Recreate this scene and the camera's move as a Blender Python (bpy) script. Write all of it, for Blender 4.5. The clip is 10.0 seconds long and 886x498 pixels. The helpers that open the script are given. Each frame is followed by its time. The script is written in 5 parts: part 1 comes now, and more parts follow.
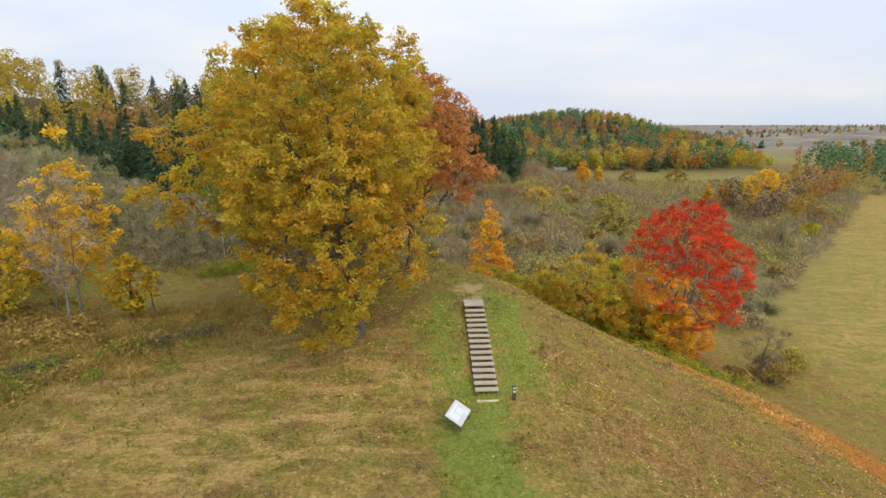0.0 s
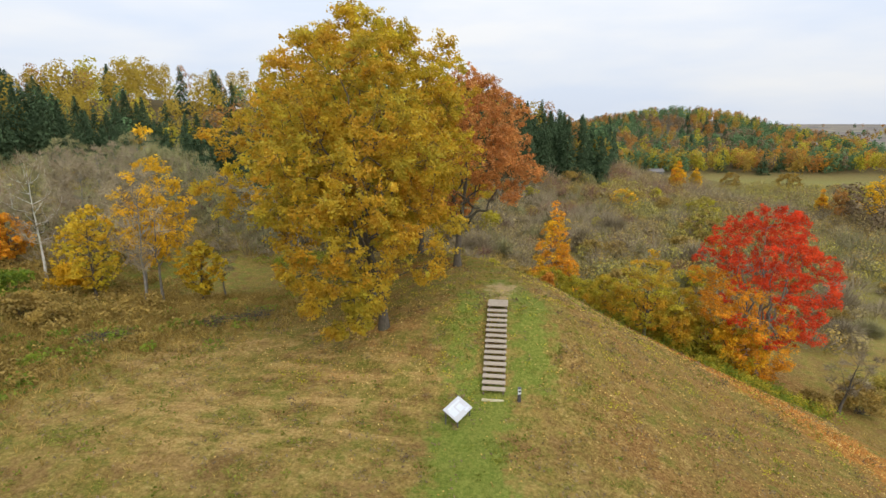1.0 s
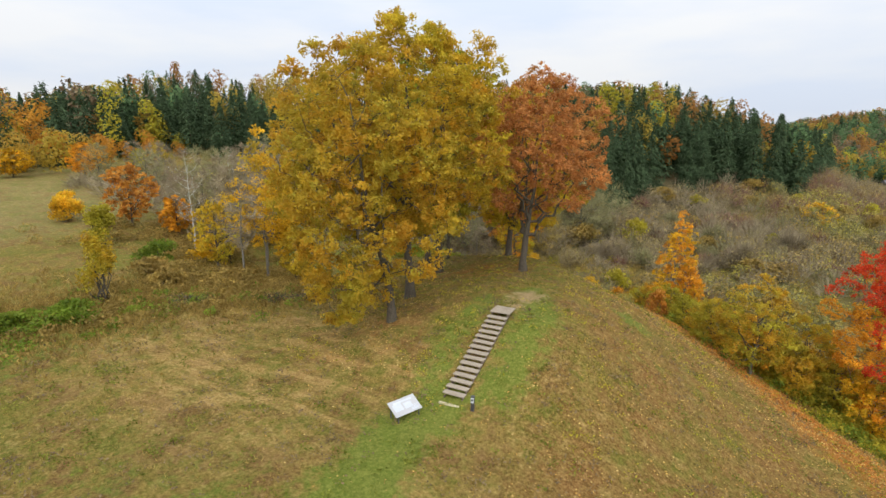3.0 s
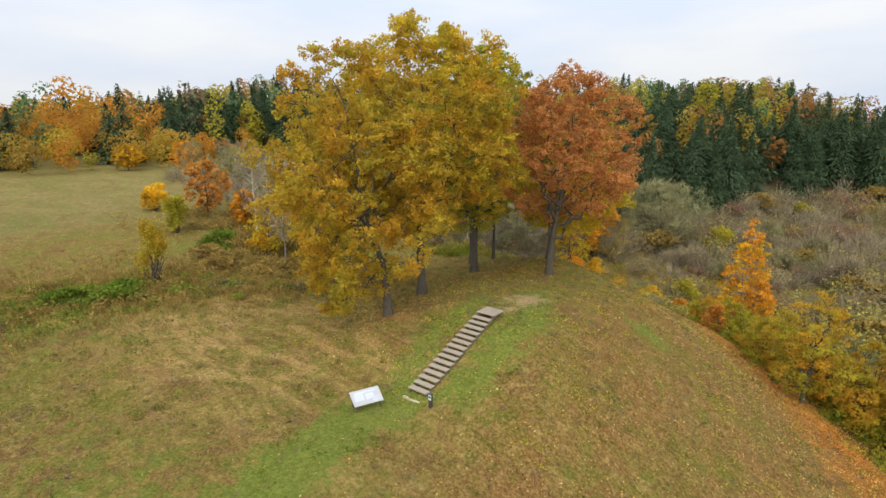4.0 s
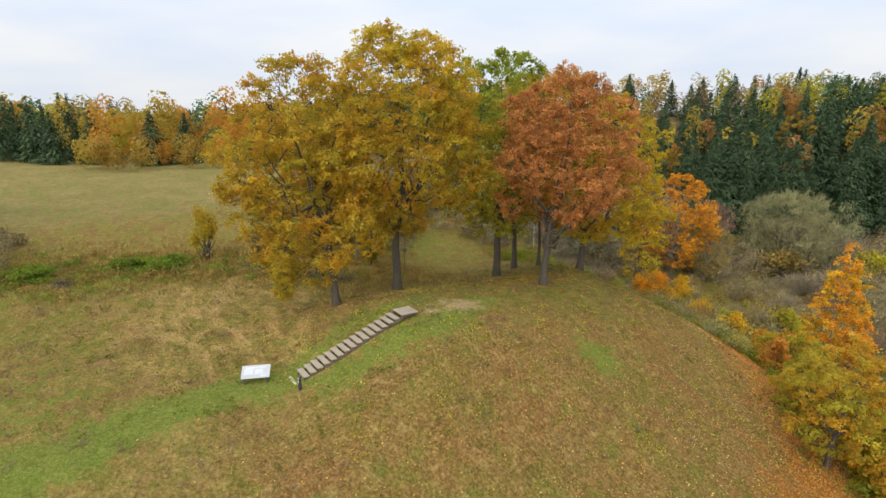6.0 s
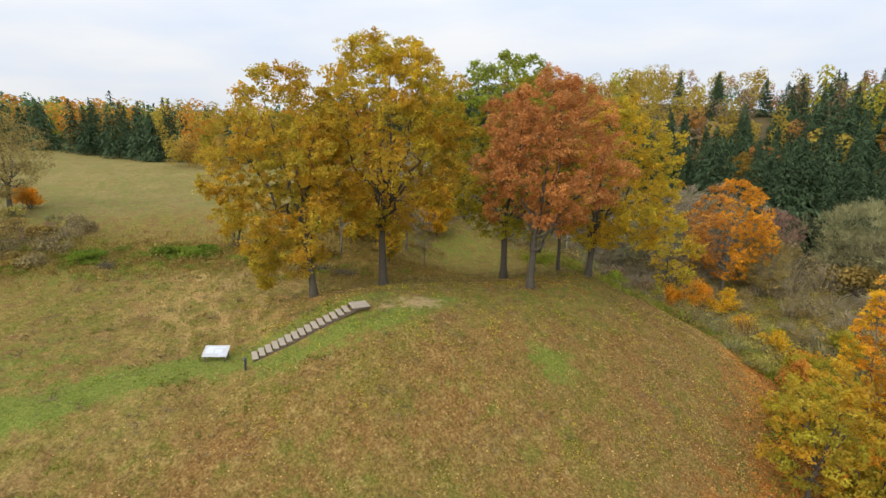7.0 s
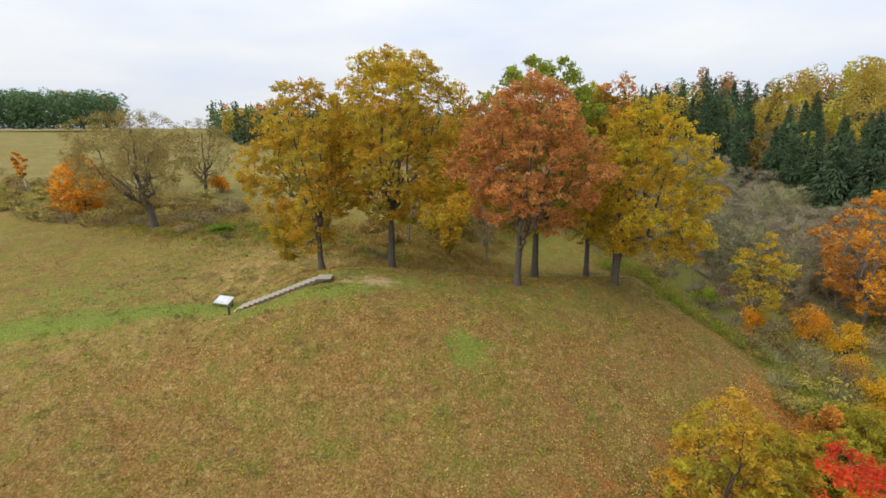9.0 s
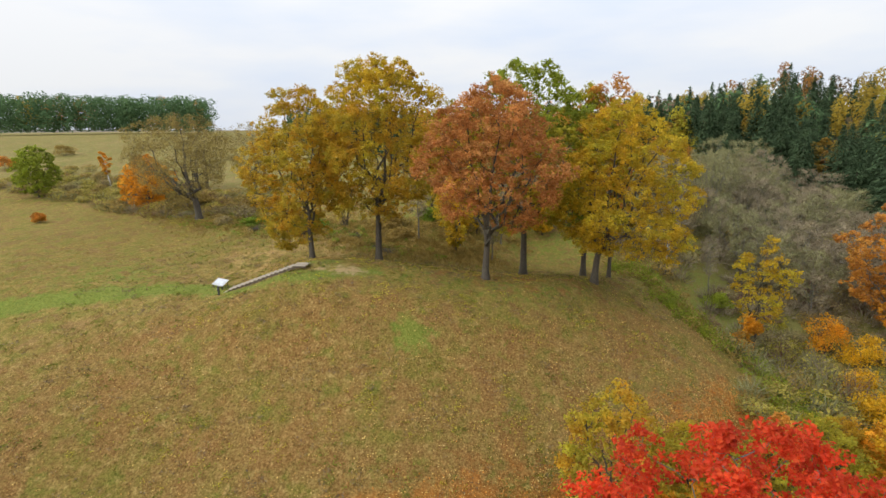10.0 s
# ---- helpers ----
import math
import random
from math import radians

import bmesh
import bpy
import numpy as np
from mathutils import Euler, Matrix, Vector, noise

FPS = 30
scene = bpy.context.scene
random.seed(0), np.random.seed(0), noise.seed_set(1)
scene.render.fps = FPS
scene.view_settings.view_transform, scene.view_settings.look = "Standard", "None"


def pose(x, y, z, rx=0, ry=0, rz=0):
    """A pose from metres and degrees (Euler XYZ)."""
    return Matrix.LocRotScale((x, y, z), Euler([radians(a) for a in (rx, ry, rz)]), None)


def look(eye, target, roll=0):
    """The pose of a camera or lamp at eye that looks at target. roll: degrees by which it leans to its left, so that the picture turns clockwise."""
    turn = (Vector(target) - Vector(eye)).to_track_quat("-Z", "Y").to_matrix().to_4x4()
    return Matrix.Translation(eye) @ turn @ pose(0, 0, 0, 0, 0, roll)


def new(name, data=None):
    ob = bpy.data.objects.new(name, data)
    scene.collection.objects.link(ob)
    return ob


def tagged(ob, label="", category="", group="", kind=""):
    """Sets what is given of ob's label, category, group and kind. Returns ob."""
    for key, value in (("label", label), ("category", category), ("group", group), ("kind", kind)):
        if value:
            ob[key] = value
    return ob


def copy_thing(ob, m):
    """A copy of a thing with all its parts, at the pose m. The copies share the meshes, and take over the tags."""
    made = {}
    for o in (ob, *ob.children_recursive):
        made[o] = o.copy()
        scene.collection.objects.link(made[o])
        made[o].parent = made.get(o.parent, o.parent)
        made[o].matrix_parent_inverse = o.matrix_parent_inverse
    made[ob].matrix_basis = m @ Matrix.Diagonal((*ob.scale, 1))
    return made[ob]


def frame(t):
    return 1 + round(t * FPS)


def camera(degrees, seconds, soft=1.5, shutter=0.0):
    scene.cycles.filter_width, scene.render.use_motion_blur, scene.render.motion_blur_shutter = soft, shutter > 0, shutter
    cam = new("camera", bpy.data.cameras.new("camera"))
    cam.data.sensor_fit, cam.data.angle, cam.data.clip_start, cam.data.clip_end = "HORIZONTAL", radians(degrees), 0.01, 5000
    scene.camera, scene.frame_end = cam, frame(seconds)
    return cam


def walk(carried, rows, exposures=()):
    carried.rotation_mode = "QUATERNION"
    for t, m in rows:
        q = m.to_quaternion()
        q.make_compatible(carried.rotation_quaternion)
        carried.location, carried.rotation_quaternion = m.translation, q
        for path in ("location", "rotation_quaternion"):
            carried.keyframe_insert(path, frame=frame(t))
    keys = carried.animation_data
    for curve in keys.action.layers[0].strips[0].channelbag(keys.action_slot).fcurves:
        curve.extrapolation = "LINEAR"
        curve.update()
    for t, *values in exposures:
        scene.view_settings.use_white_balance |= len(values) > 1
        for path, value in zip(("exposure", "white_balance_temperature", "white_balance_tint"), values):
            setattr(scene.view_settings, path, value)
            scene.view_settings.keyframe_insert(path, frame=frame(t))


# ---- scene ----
cam = camera(80.4, 10.0, soft=1.5)
METRES, EYE, TILT, LEAN, TURN = 75.0, 13.5, -13.3, 0.0, 0.0
ROWS = [
    (0.0, 0.0, 0.0, 0.0, 0.0, 0.0, -0.0),
    (0.5, 0.025, -0.0037, -0.0004, 4.21, -0.06, -0.97),
    (1.0, 0.0545, -0.003, 0.0007, 9.86, -0.31, -2.34),
    (1.5, 0.0851, 0.0012, 0.0021, 14.88, -0.55, -3.52),
    (2.0, 0.1199, 0.0111, 0.0054, 19.54, -0.95, -4.64),
    (2.5, 0.1541, 0.0243, 0.0084, 24.29, -1.31, -5.65),
    (4.0, 0.264, 0.087, 0.0237, 40.15, -3.32, -8.79),
    (4.5, 0.2984, 0.1152, 0.0304, 44.84, -4.02, -9.58),
    (5.0, 0.3352, 0.1499, 0.0389, 49.63, -4.81, -10.31),
    (5.5, 0.3685, 0.1855, 0.0481, 53.7, -5.51, -10.91),
    (7.0, 0.4677, 0.3231, 0.0849, 68.34, -8.37, -12.52),
    (7.5, 0.4961, 0.3735, 0.097, 73.58, -9.48, -12.82),
    (8.0, 0.5244, 0.4314, 0.1108, 80.19, -10.94, -13.06),
    (8.5, 0.5477, 0.4878, 0.1248, 86.31, -12.27, -13.13),
    (9.0, 0.5682, 0.5524, 0.1406, 91.78, -13.47, -13.04),
    (9.5, 0.5833, 0.6141, 0.1555, 96.01, -14.37, -12.87),
    (10.0, 0.5952, 0.6827, 0.1716, 100.65, -15.36, -12.53),
]
walk(cam, [(t, pose(0, 0, EYE, TILT, LEAN, TURN) @ pose(METRES * x, METRES * y, METRES * z, 90 + pitch, roll, yaw)) for t, x, y, z, yaw, pitch, roll in ROWS])

# ---- world and light: a bright overcast sky ----
SKY = 0.865
world = bpy.data.worlds.new("overcast_sky")
scene.world = world
world.use_nodes = True
wn, wl = world.node_tree.nodes, world.node_tree.links
for n in list(wn):
    wn.remove(n)
w_out = wn.new("ShaderNodeOutputWorld")
w_bg = wn.new("ShaderNodeBackground")
w_sky = wn.new("ShaderNodeTexSky")
w_sky.sky_type = "NISHITA"
w_sky.sun_disc = False
w_sky.sun_elevation, w_sky.sun_rotation = radians(35), radians(146)
w_sky.air_density, w_sky.dust_density = 1.0, 2.0
w_scale = wn.new("ShaderNodeVectorMath")
w_scale.operation = "SCALE"
w_scale.inputs["Scale"].default_value = 0.08
w_co = wn.new("ShaderNodeTexCoord")
w_map = wn.new("ShaderNodeMapping")
w_map.inputs["Scale"].default_value = (1.6, 1.6, 7.0)
w_noise = wn.new("ShaderNodeTexNoise")
w_noise.inputs["Scale"].default_value = 1.3
w_noise.inputs["Detail"].default_value = 5.0
w_ramp = wn.new("ShaderNodeValToRGB")
w_ramp.color_ramp.elements[0].position, w_ramp.color_ramp.elements[1].position = 0.38, 0.62
w_ramp.color_ramp.elements[0].color = (0.78, 0.86, 1.0, 1)
w_ramp.color_ramp.elements[1].color = (0.95, 0.965, 0.99, 1)
w_mix = wn.new("ShaderNodeMix")
w_mix.data_type = "RGBA"
w_mix.inputs[0].default_value = 0.94
wl.new(w_co.outputs["Generated"], w_map.inputs["Vector"])
wl.new(w_map.outputs["Vector"], w_noise.inputs["Vector"])
wl.new(w_noise.outputs["Fac"], w_ramp.inputs["Fac"])
wl.new(w_sky.outputs["Color"], w_scale.inputs[0])
wl.new(w_scale.outputs["Vector"], w_mix.inputs[6])
wl.new(w_ramp.outputs["Color"], w_mix.inputs[7])
# an overcast sky is brightest overhead
w_sep = wn.new("ShaderNodeSeparateXYZ")
w_up = wn.new("ShaderNodeMath")
w_up.operation = "MULTIPLY_ADD"
w_up.use_clamp = False
w_pos = wn.new("ShaderNodeMath")
w_pos.operation = "MAXIMUM"
w_pos.inputs[1].default_value = 0.0
wl.new(w_co.outputs["Generated"], w_sep.inputs[0])
wl.new(w_sep.outputs["Z"], w_pos.inputs[0])
wl.new(w_pos.outputs[0], w_up.inputs[0])
w_up.inputs[1].default_value, w_up.inputs[2].default_value = 0.85 * SKY, SKY
wl.new(w_up.outputs[0], w_bg.inputs["Strength"])
wl.new(w_mix.outputs[2], w_bg.inputs["Color"])
wl.new(w_bg.outputs["Background"], w_out.inputs["Surface"])

sun = new("sun", bpy.data.lights.new("sun", "SUN"))
sun.data.energy, sun.data.angle, sun.data.color = 2.9, radians(70), (1.0, 0.945, 0.875)
sun.matrix_world = look((24, -36, 30), (0, 0, 0))
scene.view_settings.exposure = 0.06

# ---- materials ----
def material(name):
    m = bpy.data.materials.new(name)
    m.use_nodes = True
    m.node_tree.nodes.clear()
    return m, m.node_tree.nodes, m.node_tree.links


def ramp(nodes, links, source, stops):
    """A colour ramp fed by a socket; stops are (position, (r, g, b))."""
    r = nodes.new("ShaderNodeValToRGB")
    el = r.color_ramp.elements
    while len(el) < len(stops):
        el.new(0.5)
    for e, (p, c) in zip(el, stops):
        e.position, e.color = p, (*c, 1)
    links.new(source, r.inputs["Fac"])
    return r.outputs["Color"]


def mixed(nodes, links, factor, a, b, blend="MIX"):
    m = nodes.new("ShaderNodeMix")
    m.data_type, m.blend_type = "RGBA", blend
    for socket, v in ((m.inputs[0], factor), (m.inputs[6], a), (m.inputs[7], b)):
        if isinstance(v, (int, float)):
            socket.default_value = v
        elif isinstance(v, tuple):
            socket.default_value = (*v, 1)
        else:
            links.new(v, socket)
    return m.outputs[2]


def noise_of(nodes, links, vector, scale, detail=4.0, rough=0.55):
    n = nodes.new("ShaderNodeTexNoise")
    n.inputs["Scale"].default_value, n.inputs["Detail"].default_value, n.inputs["Roughness"].default_value = scale, detail, rough
    links.new(vector, n.inputs["Vector"])
    return n.outputs["Fac"]


def leaf_material(name, stops, patch=0.35, through_light=0.35, patch_stops=None, rough=0.6, clump=0.9):
    """Leaves: each leaf its own shade, with broad patches of another hue through the crown."""
    m, n, l = material(name)
    geo = n.new("ShaderNodeNewGeometry")
    co = n.new("ShaderNodeTexCoord")
    info = n.new("ShaderNodeObjectInfo")
    shift = n.new("ShaderNodeVectorMath")
    shift.operation = "ADD"
    spread = n.new("ShaderNodeVectorMath")
    spread.operation = "SCALE"
    spread.inputs[0].default_value = (37.0, 53.0, 29.0)
    l.new(info.outputs["Random"], spread.inputs["Scale"])
    l.new(co.outputs["Object"], shift.inputs[0])
    l.new(spread.outputs["Vector"], shift.inputs[1])
    big = noise_of(n, l, shift.outputs["Vector"], patch, 3.0)
    single = ramp(n, l, geo.outputs["Random Per Island"], stops)
    lo = tuple(c * 0.55 for c in stops[0][1])
    other = ramp(n, l, big, patch_stops or [(0.3, lo), (0.5, stops[len(stops) // 2][1]), (0.7, stops[-1][1])])
    colour = mixed(n, l, 0.5, single, other)
    # sprays of leaves differ from one another, some dull, some bright
    spray = noise_of(n, l, shift.outputs["Vector"], clump, 2.0, 0.5)
    shade = ramp(n, l, spray, [(0.34, (0.74, 0.72, 0.66)), (0.5, (1.0, 1.0, 1.0)), (0.64, (1.25, 1.27, 1.18))])
    colour = mixed(n, l, 1.0, colour, shade, "MULTIPLY")
    diff = n.new("ShaderNodeBsdfPrincipled")
    diff.inputs["Roughness"].default_value = rough
    diff.inputs["Specular IOR Level"].default_value = 0.25 if rough < 0.9 else 0.05
    tr = n.new("ShaderNodeBsdfTranslucent")
    mix = n.new("ShaderNodeMixShader")
    mix.inputs[0].default_value = through_light
    l.new(colour, diff.inputs["Base Color"])
    l.new(colour, tr.inputs["Color"])
    l.new(diff.outputs["BSDF"], mix.inputs[1])
    l.new(tr.outputs["BSDF"], mix.inputs[2])
    out = n.new("ShaderNodeOutputMaterial")
    l.new(mix.outputs["Shader"], out.inputs["Surface"])
    return m


def bark_material(name, dark, light, scale=3.0):
    m, n, l = material(name)
    co = n.new("ShaderNodeTexCoord")
    mp = n.new("ShaderNodeMapping")
    mp.inputs["Scale"].default_value = (scale * 2, scale * 2, scale * 0.5)
    l.new(co.outputs["Object"], mp.inputs["Vector"])
    f = noise_of(n, l, mp.outputs["Vector"], 2.2, 6.0, 0.65)
    stain = noise_of(n, l, co.outputs["Object"], 0.5, 3.0)
    c = ramp(n, l, f, [(0.3, dark), (0.7, light)])
    c = mixed(n, l, ramp(n, l, stain, [(0.45, (0, 0, 0)), (0.7, (0.6, 0.6, 0.6))]), c, (light[0] * 0.8, light[1] * 0.95, light[2] * 0.7))
    b = n.new("ShaderNodeBsdfPrincipled")
    b.inputs["Roughness"].default_value = 0.9
    l.new(c, b.inputs["Base Color"])
    bump = n.new("ShaderNodeBump")
    bump.inputs["Strength"].default_value, bump.inputs["Distance"].default_value = 0.7, 0.05
    l.new(f, bump.inputs["Height"])
    l.new(bump.outputs["Normal"], b.inputs["Normal"])
    out = n.new("ShaderNodeOutputMaterial")
    l.new(b.outputs["BSDF"], out.inputs["Surface"])
    return m


def plain_material(name, a, b, scale=8.0, rough=0.7, bump_d=0.003, stretch=(1, 1, 1)):
    """A worn solid surface: two tones at two scales, with fine relief."""
    m, n, l = material(name)
    co = n.new("ShaderNodeTexCoord")
    mp = n.new("ShaderNodeMapping")
    mp.inputs["Scale"].default_value = stretch
    l.new(co.outputs["Object"], mp.inputs["Vector"])
    info = n.new("ShaderNodeObjectInfo")
    fine = noise_of(n, l, mp.outputs["Vector"], scale, 6.0, 0.6)
    wide = noise_of(n, l, co.outputs["Object"], scale * 0.12, 3.0)
    c = ramp(n, l, fine, [(0.3, a), (0.7, b)])
    c = mixed(n, l, ramp(n, l, wide, [(0.4, (0, 0, 0)), (0.75, (0.5, 0.5, 0.5))]), c, tuple(v * 0.75 for v in a))
    c = mixed(n, l, ramp(n, l, info.outputs["Random"], [(0.0, (0, 0, 0)), (1.0, (0.3, 0.3, 0.3))]), c, tuple(v * 0.7 for v in b))
    p = n.new("ShaderNodeBsdfPrincipled")
    p.inputs["Roughness"].default_value = rough
    l.new(c, p.inputs["Base Color"])
    bump = n.new("ShaderNodeBump")
    bump.inputs["Strength"].default_value, bump.inputs["Distance"].default_value = 0.6, bump_d
    l.new(fine, bump.inputs["Height"])
    l.new(bump.outputs["Normal"], p.inputs["Normal"])
    out = n.new("ShaderNodeOutputMaterial")
    l.new(p.outputs["BSDF"], out.inputs["Surface"])
    return m


def ground_material():
    """Autumn grass: straw, brown and green in patches; zones for the mown track, leaf litter, bare earth, hay, far
    fields and haze-tinted far land come with the mesh.
    """
    m, n, l = material("autumn_grass")
    co = n.new("ShaderNodeTexCoord")
    v = co.outputs["Object"]

    def zone(name):
        a = n.new("ShaderNodeAttribute")
        a.attribute_name = name
        return a.outputs["Fac"]

    def broken(z, f, gain=1.0):
        """A zone whose rim is frayed by noise."""
        s = n.new("ShaderNodeMath")
        s.operation = "MULTIPLY_ADD"
        l.new(f, s.inputs[0])
        s.inputs[1].default_value = 2.4
        s.inputs[2].default_value = -1.2
        a = n.new("ShaderNodeMath")
        a.operation = "ADD"
        l.new(z, a.inputs[0])
        l.new(s.outputs[0], a.inputs[1])
        r = ramp(n, l, a.outputs[0], [(0.25, (0, 0, 0)), (0.75, (gain, gain, gain))])
        k = n.new("ShaderNodeMath")
        k.operation = "MULTIPLY"
        l.new(r, k.inputs[0])
        q = ramp(n, l, z, [(0.0, (0, 0, 0)), (0.3, (1, 1, 1))])
        l.new(q, k.inputs[1])
        return k.outputs[0]

    fine = noise_of(n, l, v, 6.0, 8.0, 0.78)
    mid = noise_of(n, l, v, 1.3, 6.0, 0.68)
    wide = noise_of(n, l, v, 0.17, 5.0, 0.65)
    other = n.new("ShaderNodeVectorMath")
    other.operation = "ADD"
    other.inputs[1].default_value = (61.0, 17.0, 5.0)
    l.new(v, other.inputs[0])
    blotch = noise_of(n, l, other.outputs["Vector"], 0.55, 6.0, 0.7)
    grass = ramp(n, l, fine, [(0.30, (0.095, 0.068, 0.016)), (0.5, (0.235, 0.165, 0.042)), (0.70, (0.42, 0.305, 0.10))])
    green = ramp(n, l, fine, [(0.30, (0.048, 0.057, 0.009)), (0.5, (0.13, 0.135, 0.021)), (0.70, (0.25, 0.235, 0.05))])
    base = mixed(n, l, ramp(n, l, mid, [(0.42, (0, 0, 0)), (0.62, (0.75, 0.75, 0.75))]), grass, green)
    base = mixed(n, l, ramp(n, l, wide, [(0.45, (0, 0, 0)), (0.65, (0.6, 0.6, 0.6))]), base, green)
    brown = ramp(n, l, fine, [(0.30, (0.065, 0.036, 0.012)), (0.5, (0.175, 0.10, 0.035)), (0.70, (0.31, 0.20, 0.085))])
    base = mixed(n, l, ramp(n, l, blotch, [(0.48, (0, 0, 0)), (0.60, (0.85, 0.85, 0.85))]), base, brown)
    swath_map = n.new("ShaderNodeMapping")
    swath_map.inputs["Rotation"].default_value = (0, 0, 0.3)
    swath_map.inputs["Scale"].default_value = (0.22, 0.62, 0.5)
    l.new(v, swath_map.inputs["Vector"])
    swath = noise_of(n, l, swath_map.outputs["Vector"], 1.0, 7.0, 0.72)
    swath.node.inputs["Distortion"].default_value = 1.1
    hay = ramp(n, l, fine, [(0.28, (0.22, 0.14, 0.042)), (0.5, (0.44, 0.29, 0.105)), (0.72, (0.60, 0.43, 0.19))])
    lying = n.new("ShaderNodeMath")
    lying.operation = "MULTIPLY"
    l.new(ramp(n, l, swath, [(0.43, (0, 0, 0)), (0.60, (0.72, 0.72, 0.72))]), lying.inputs[0])
    l.new(ramp(n, l, zone("hay"), [(0.05, (0, 0, 0)), (0.6, (1, 1, 1))]), lying.inputs[1])
    base = mixed(n, l, lying.outputs[0], base, hay)
    field = ramp(n, l, fine, [(0.3, (0.10, 0.092, 0.033)), (0.5, (0.215, 0.19, 0.074)), (0.7, (0.34, 0.295, 0.13))])
    field = mixed(n, l, ramp(n, l, wide, [(0.38, (0, 0, 0)), (0.56, (0.8, 0.8, 0.8))]), field, (0.135, 0.15, 0.045))
    field = mixed(n, l, ramp(n, l, blotch, [(0.5, (0, 0, 0)), (0.62, (0.55, 0.55, 0.55))]), field, brown)
    base = mixed(n, l, broken(zone("field"), mid, 0.6), base, field)
    heath = ramp(n, l, fine, [(0.32, (0.070, 0.040, 0.012)), (0.5, (0.205, 0.125, 0.036)), (0.68, (0.41, 0.28, 0.10))])
    rusty = ramp(n, l, fine, [(0.32, (0.075, 0.030, 0.010)), (0.5, (0.215, 0.108, 0.033)), (0.68, (0.43, 0.25, 0.10))])
    mossy = ramp(n, l, fine, [(0.32, (0.052, 0.045, 0.009)), (0.5, (0.155, 0.130, 0.024)), (0.68, (0.30, 0.245, 0.06))])
    broad = noise_of(n, l, other.outputs["Vector"], 0.26, 6.0, 0.72)
    heath = mixed(n, l, ramp(n, l, broad, [(0.49, (0, 0, 0)), (0.58, (0.7, 0.7, 0.7))]), heath, rusty)
    heath = mixed(n, l, ramp(n, l, broad, [(0.38, (0.9, 0.9, 0.9)), (0.48, (0, 0, 0))]), heath, mossy)
    base = mixed(n, l, broken(zone("heath"), mid, 0.85), base, heath)
    base = mixed(n, l, ramp(n, l, blotch, [(0.36, (0.75, 0.75, 0.75)), (0.46, (0, 0, 0))]), base, green)
    pale = ramp(n, l, fine, [(0.3, (0.19, 0.13, 0.04)), (0.5, (0.36, 0.25, 0.085)), (0.7, (0.52, 0.39, 0.16))])
    base = mixed(n, l, ramp(n, l, noise_of(n, l, other.outputs["Vector"], 1.7, 5.0, 0.7), [(0.54, (0, 0, 0)), (0.66, (0.6, 0.6, 0.6))]), base, pale)
    lush = ramp(n, l, fine, [(0.28, (0.062, 0.098, 0.014)), (0.5, (0.142, 0.196, 0.028)), (0.72, (0.25, 0.292, 0.06))])
    base = mixed(n, l, broken(zone("lush"), mid, 0.78), base, lush)
    litter = ramp(n, l, fine, [(0.28, (0.15, 0.055, 0.012)), (0.5, (0.36, 0.14, 0.026)), (0.72, (0.50, 0.23, 0.05))])
    base = mixed(n, l, broken(zone("litter"), blotch, 0.75), base, litter)
    earth = ramp(n, l, fine, [(0.25, (0.24, 0.17, 0.075)), (0.75, (0.46, 0.34, 0.18))])
    base = mixed(n, l, broken(zone("earth"), mid), base, earth)
    scrub = ramp(n, l, mid, [(0.3, (0.11, 0.10, 0.034)), (0.5, (0.18, 0.16, 0.052)), (0.7, (0.25, 0.21, 0.075))])
    base = mixed(n, l, zone("scrub"), base, scrub)
    wood = ramp(n, l, wide, [(0.3, (0.035, 0.045, 0.03)), (0.5, (0.09, 0.07, 0.035)), (0.7, (0.12, 0.08, 0.035))])
    base = mixed(n, l, zone("woods"), base, wood)
    # far fields and woods, with the haze of the air mixed into their colour
    haze_tint = ramp(n, l, noise_of(n, l, v, 0.012, 6.0, 0.65), [(0.35, (0.085, 0.095, 0.10)), (0.5, (0.17, 0.145, 0.135)), (0.62, (0.24, 0.23, 0.15))])
    base = mixed(n, l, zone("distance"), base, haze_tint)
    p = n.new("ShaderNodeBsdfPrincipled")
    p.inputs["Roughness"].default_value = 0.95
    p.inputs["Specular IOR Level"].default_value = 0.1
    l.new(base, p.inputs["Base Color"])
    bump = n.new("ShaderNodeBump")
    bump.inputs["Strength"].default_value, bump.inputs["Distance"].default_value = 0.8, 0.18
    l.new(fine, bump.inputs["Height"])
    l.new(bump.outputs["Normal"], p.inputs["Normal"])
    out = n.new("ShaderNodeOutputMaterial")
    l.new(p.outputs["BSDF"], out.inputs["Surface"])
    return m


OCHRE = leaf_material("ochre_oak_leaves", [(0.0, (0.322, 0.221, 0.024)), (0.35, (0.444, 0.308, 0.028)), (0.75, (0.555, 0.379, 0.038)), (1.0, (0.504, 0.454, 0.065))], patch_stops=[(0.395, (0.605, 0.291, 0.021)), (0.50, (0.524, 0.352, 0.026)), (0.63, (0.354, 0.358, 0.041))], through_light=0.55)
OCHRE_GOLD = leaf_material("golden_ochre_leaves", [(0.0, (0.278, 0.201, 0.017)), (0.5, (0.574, 0.401, 0.026)), (1.0, (0.682, 0.553, 0.06))], patch_stops=[(0.37, (0.628, 0.343, 0.019)), (0.505, (0.574, 0.401, 0.026)), (0.645, (0.394, 0.401, 0.036))], through_light=0.55)
OLIVE = leaf_material("olive_leaves", [(0.0, (0.248, 0.225, 0.024)), (0.5, (0.423, 0.381, 0.034)), (1.0, (0.57, 0.47, 0.053))], through_light=0.55)
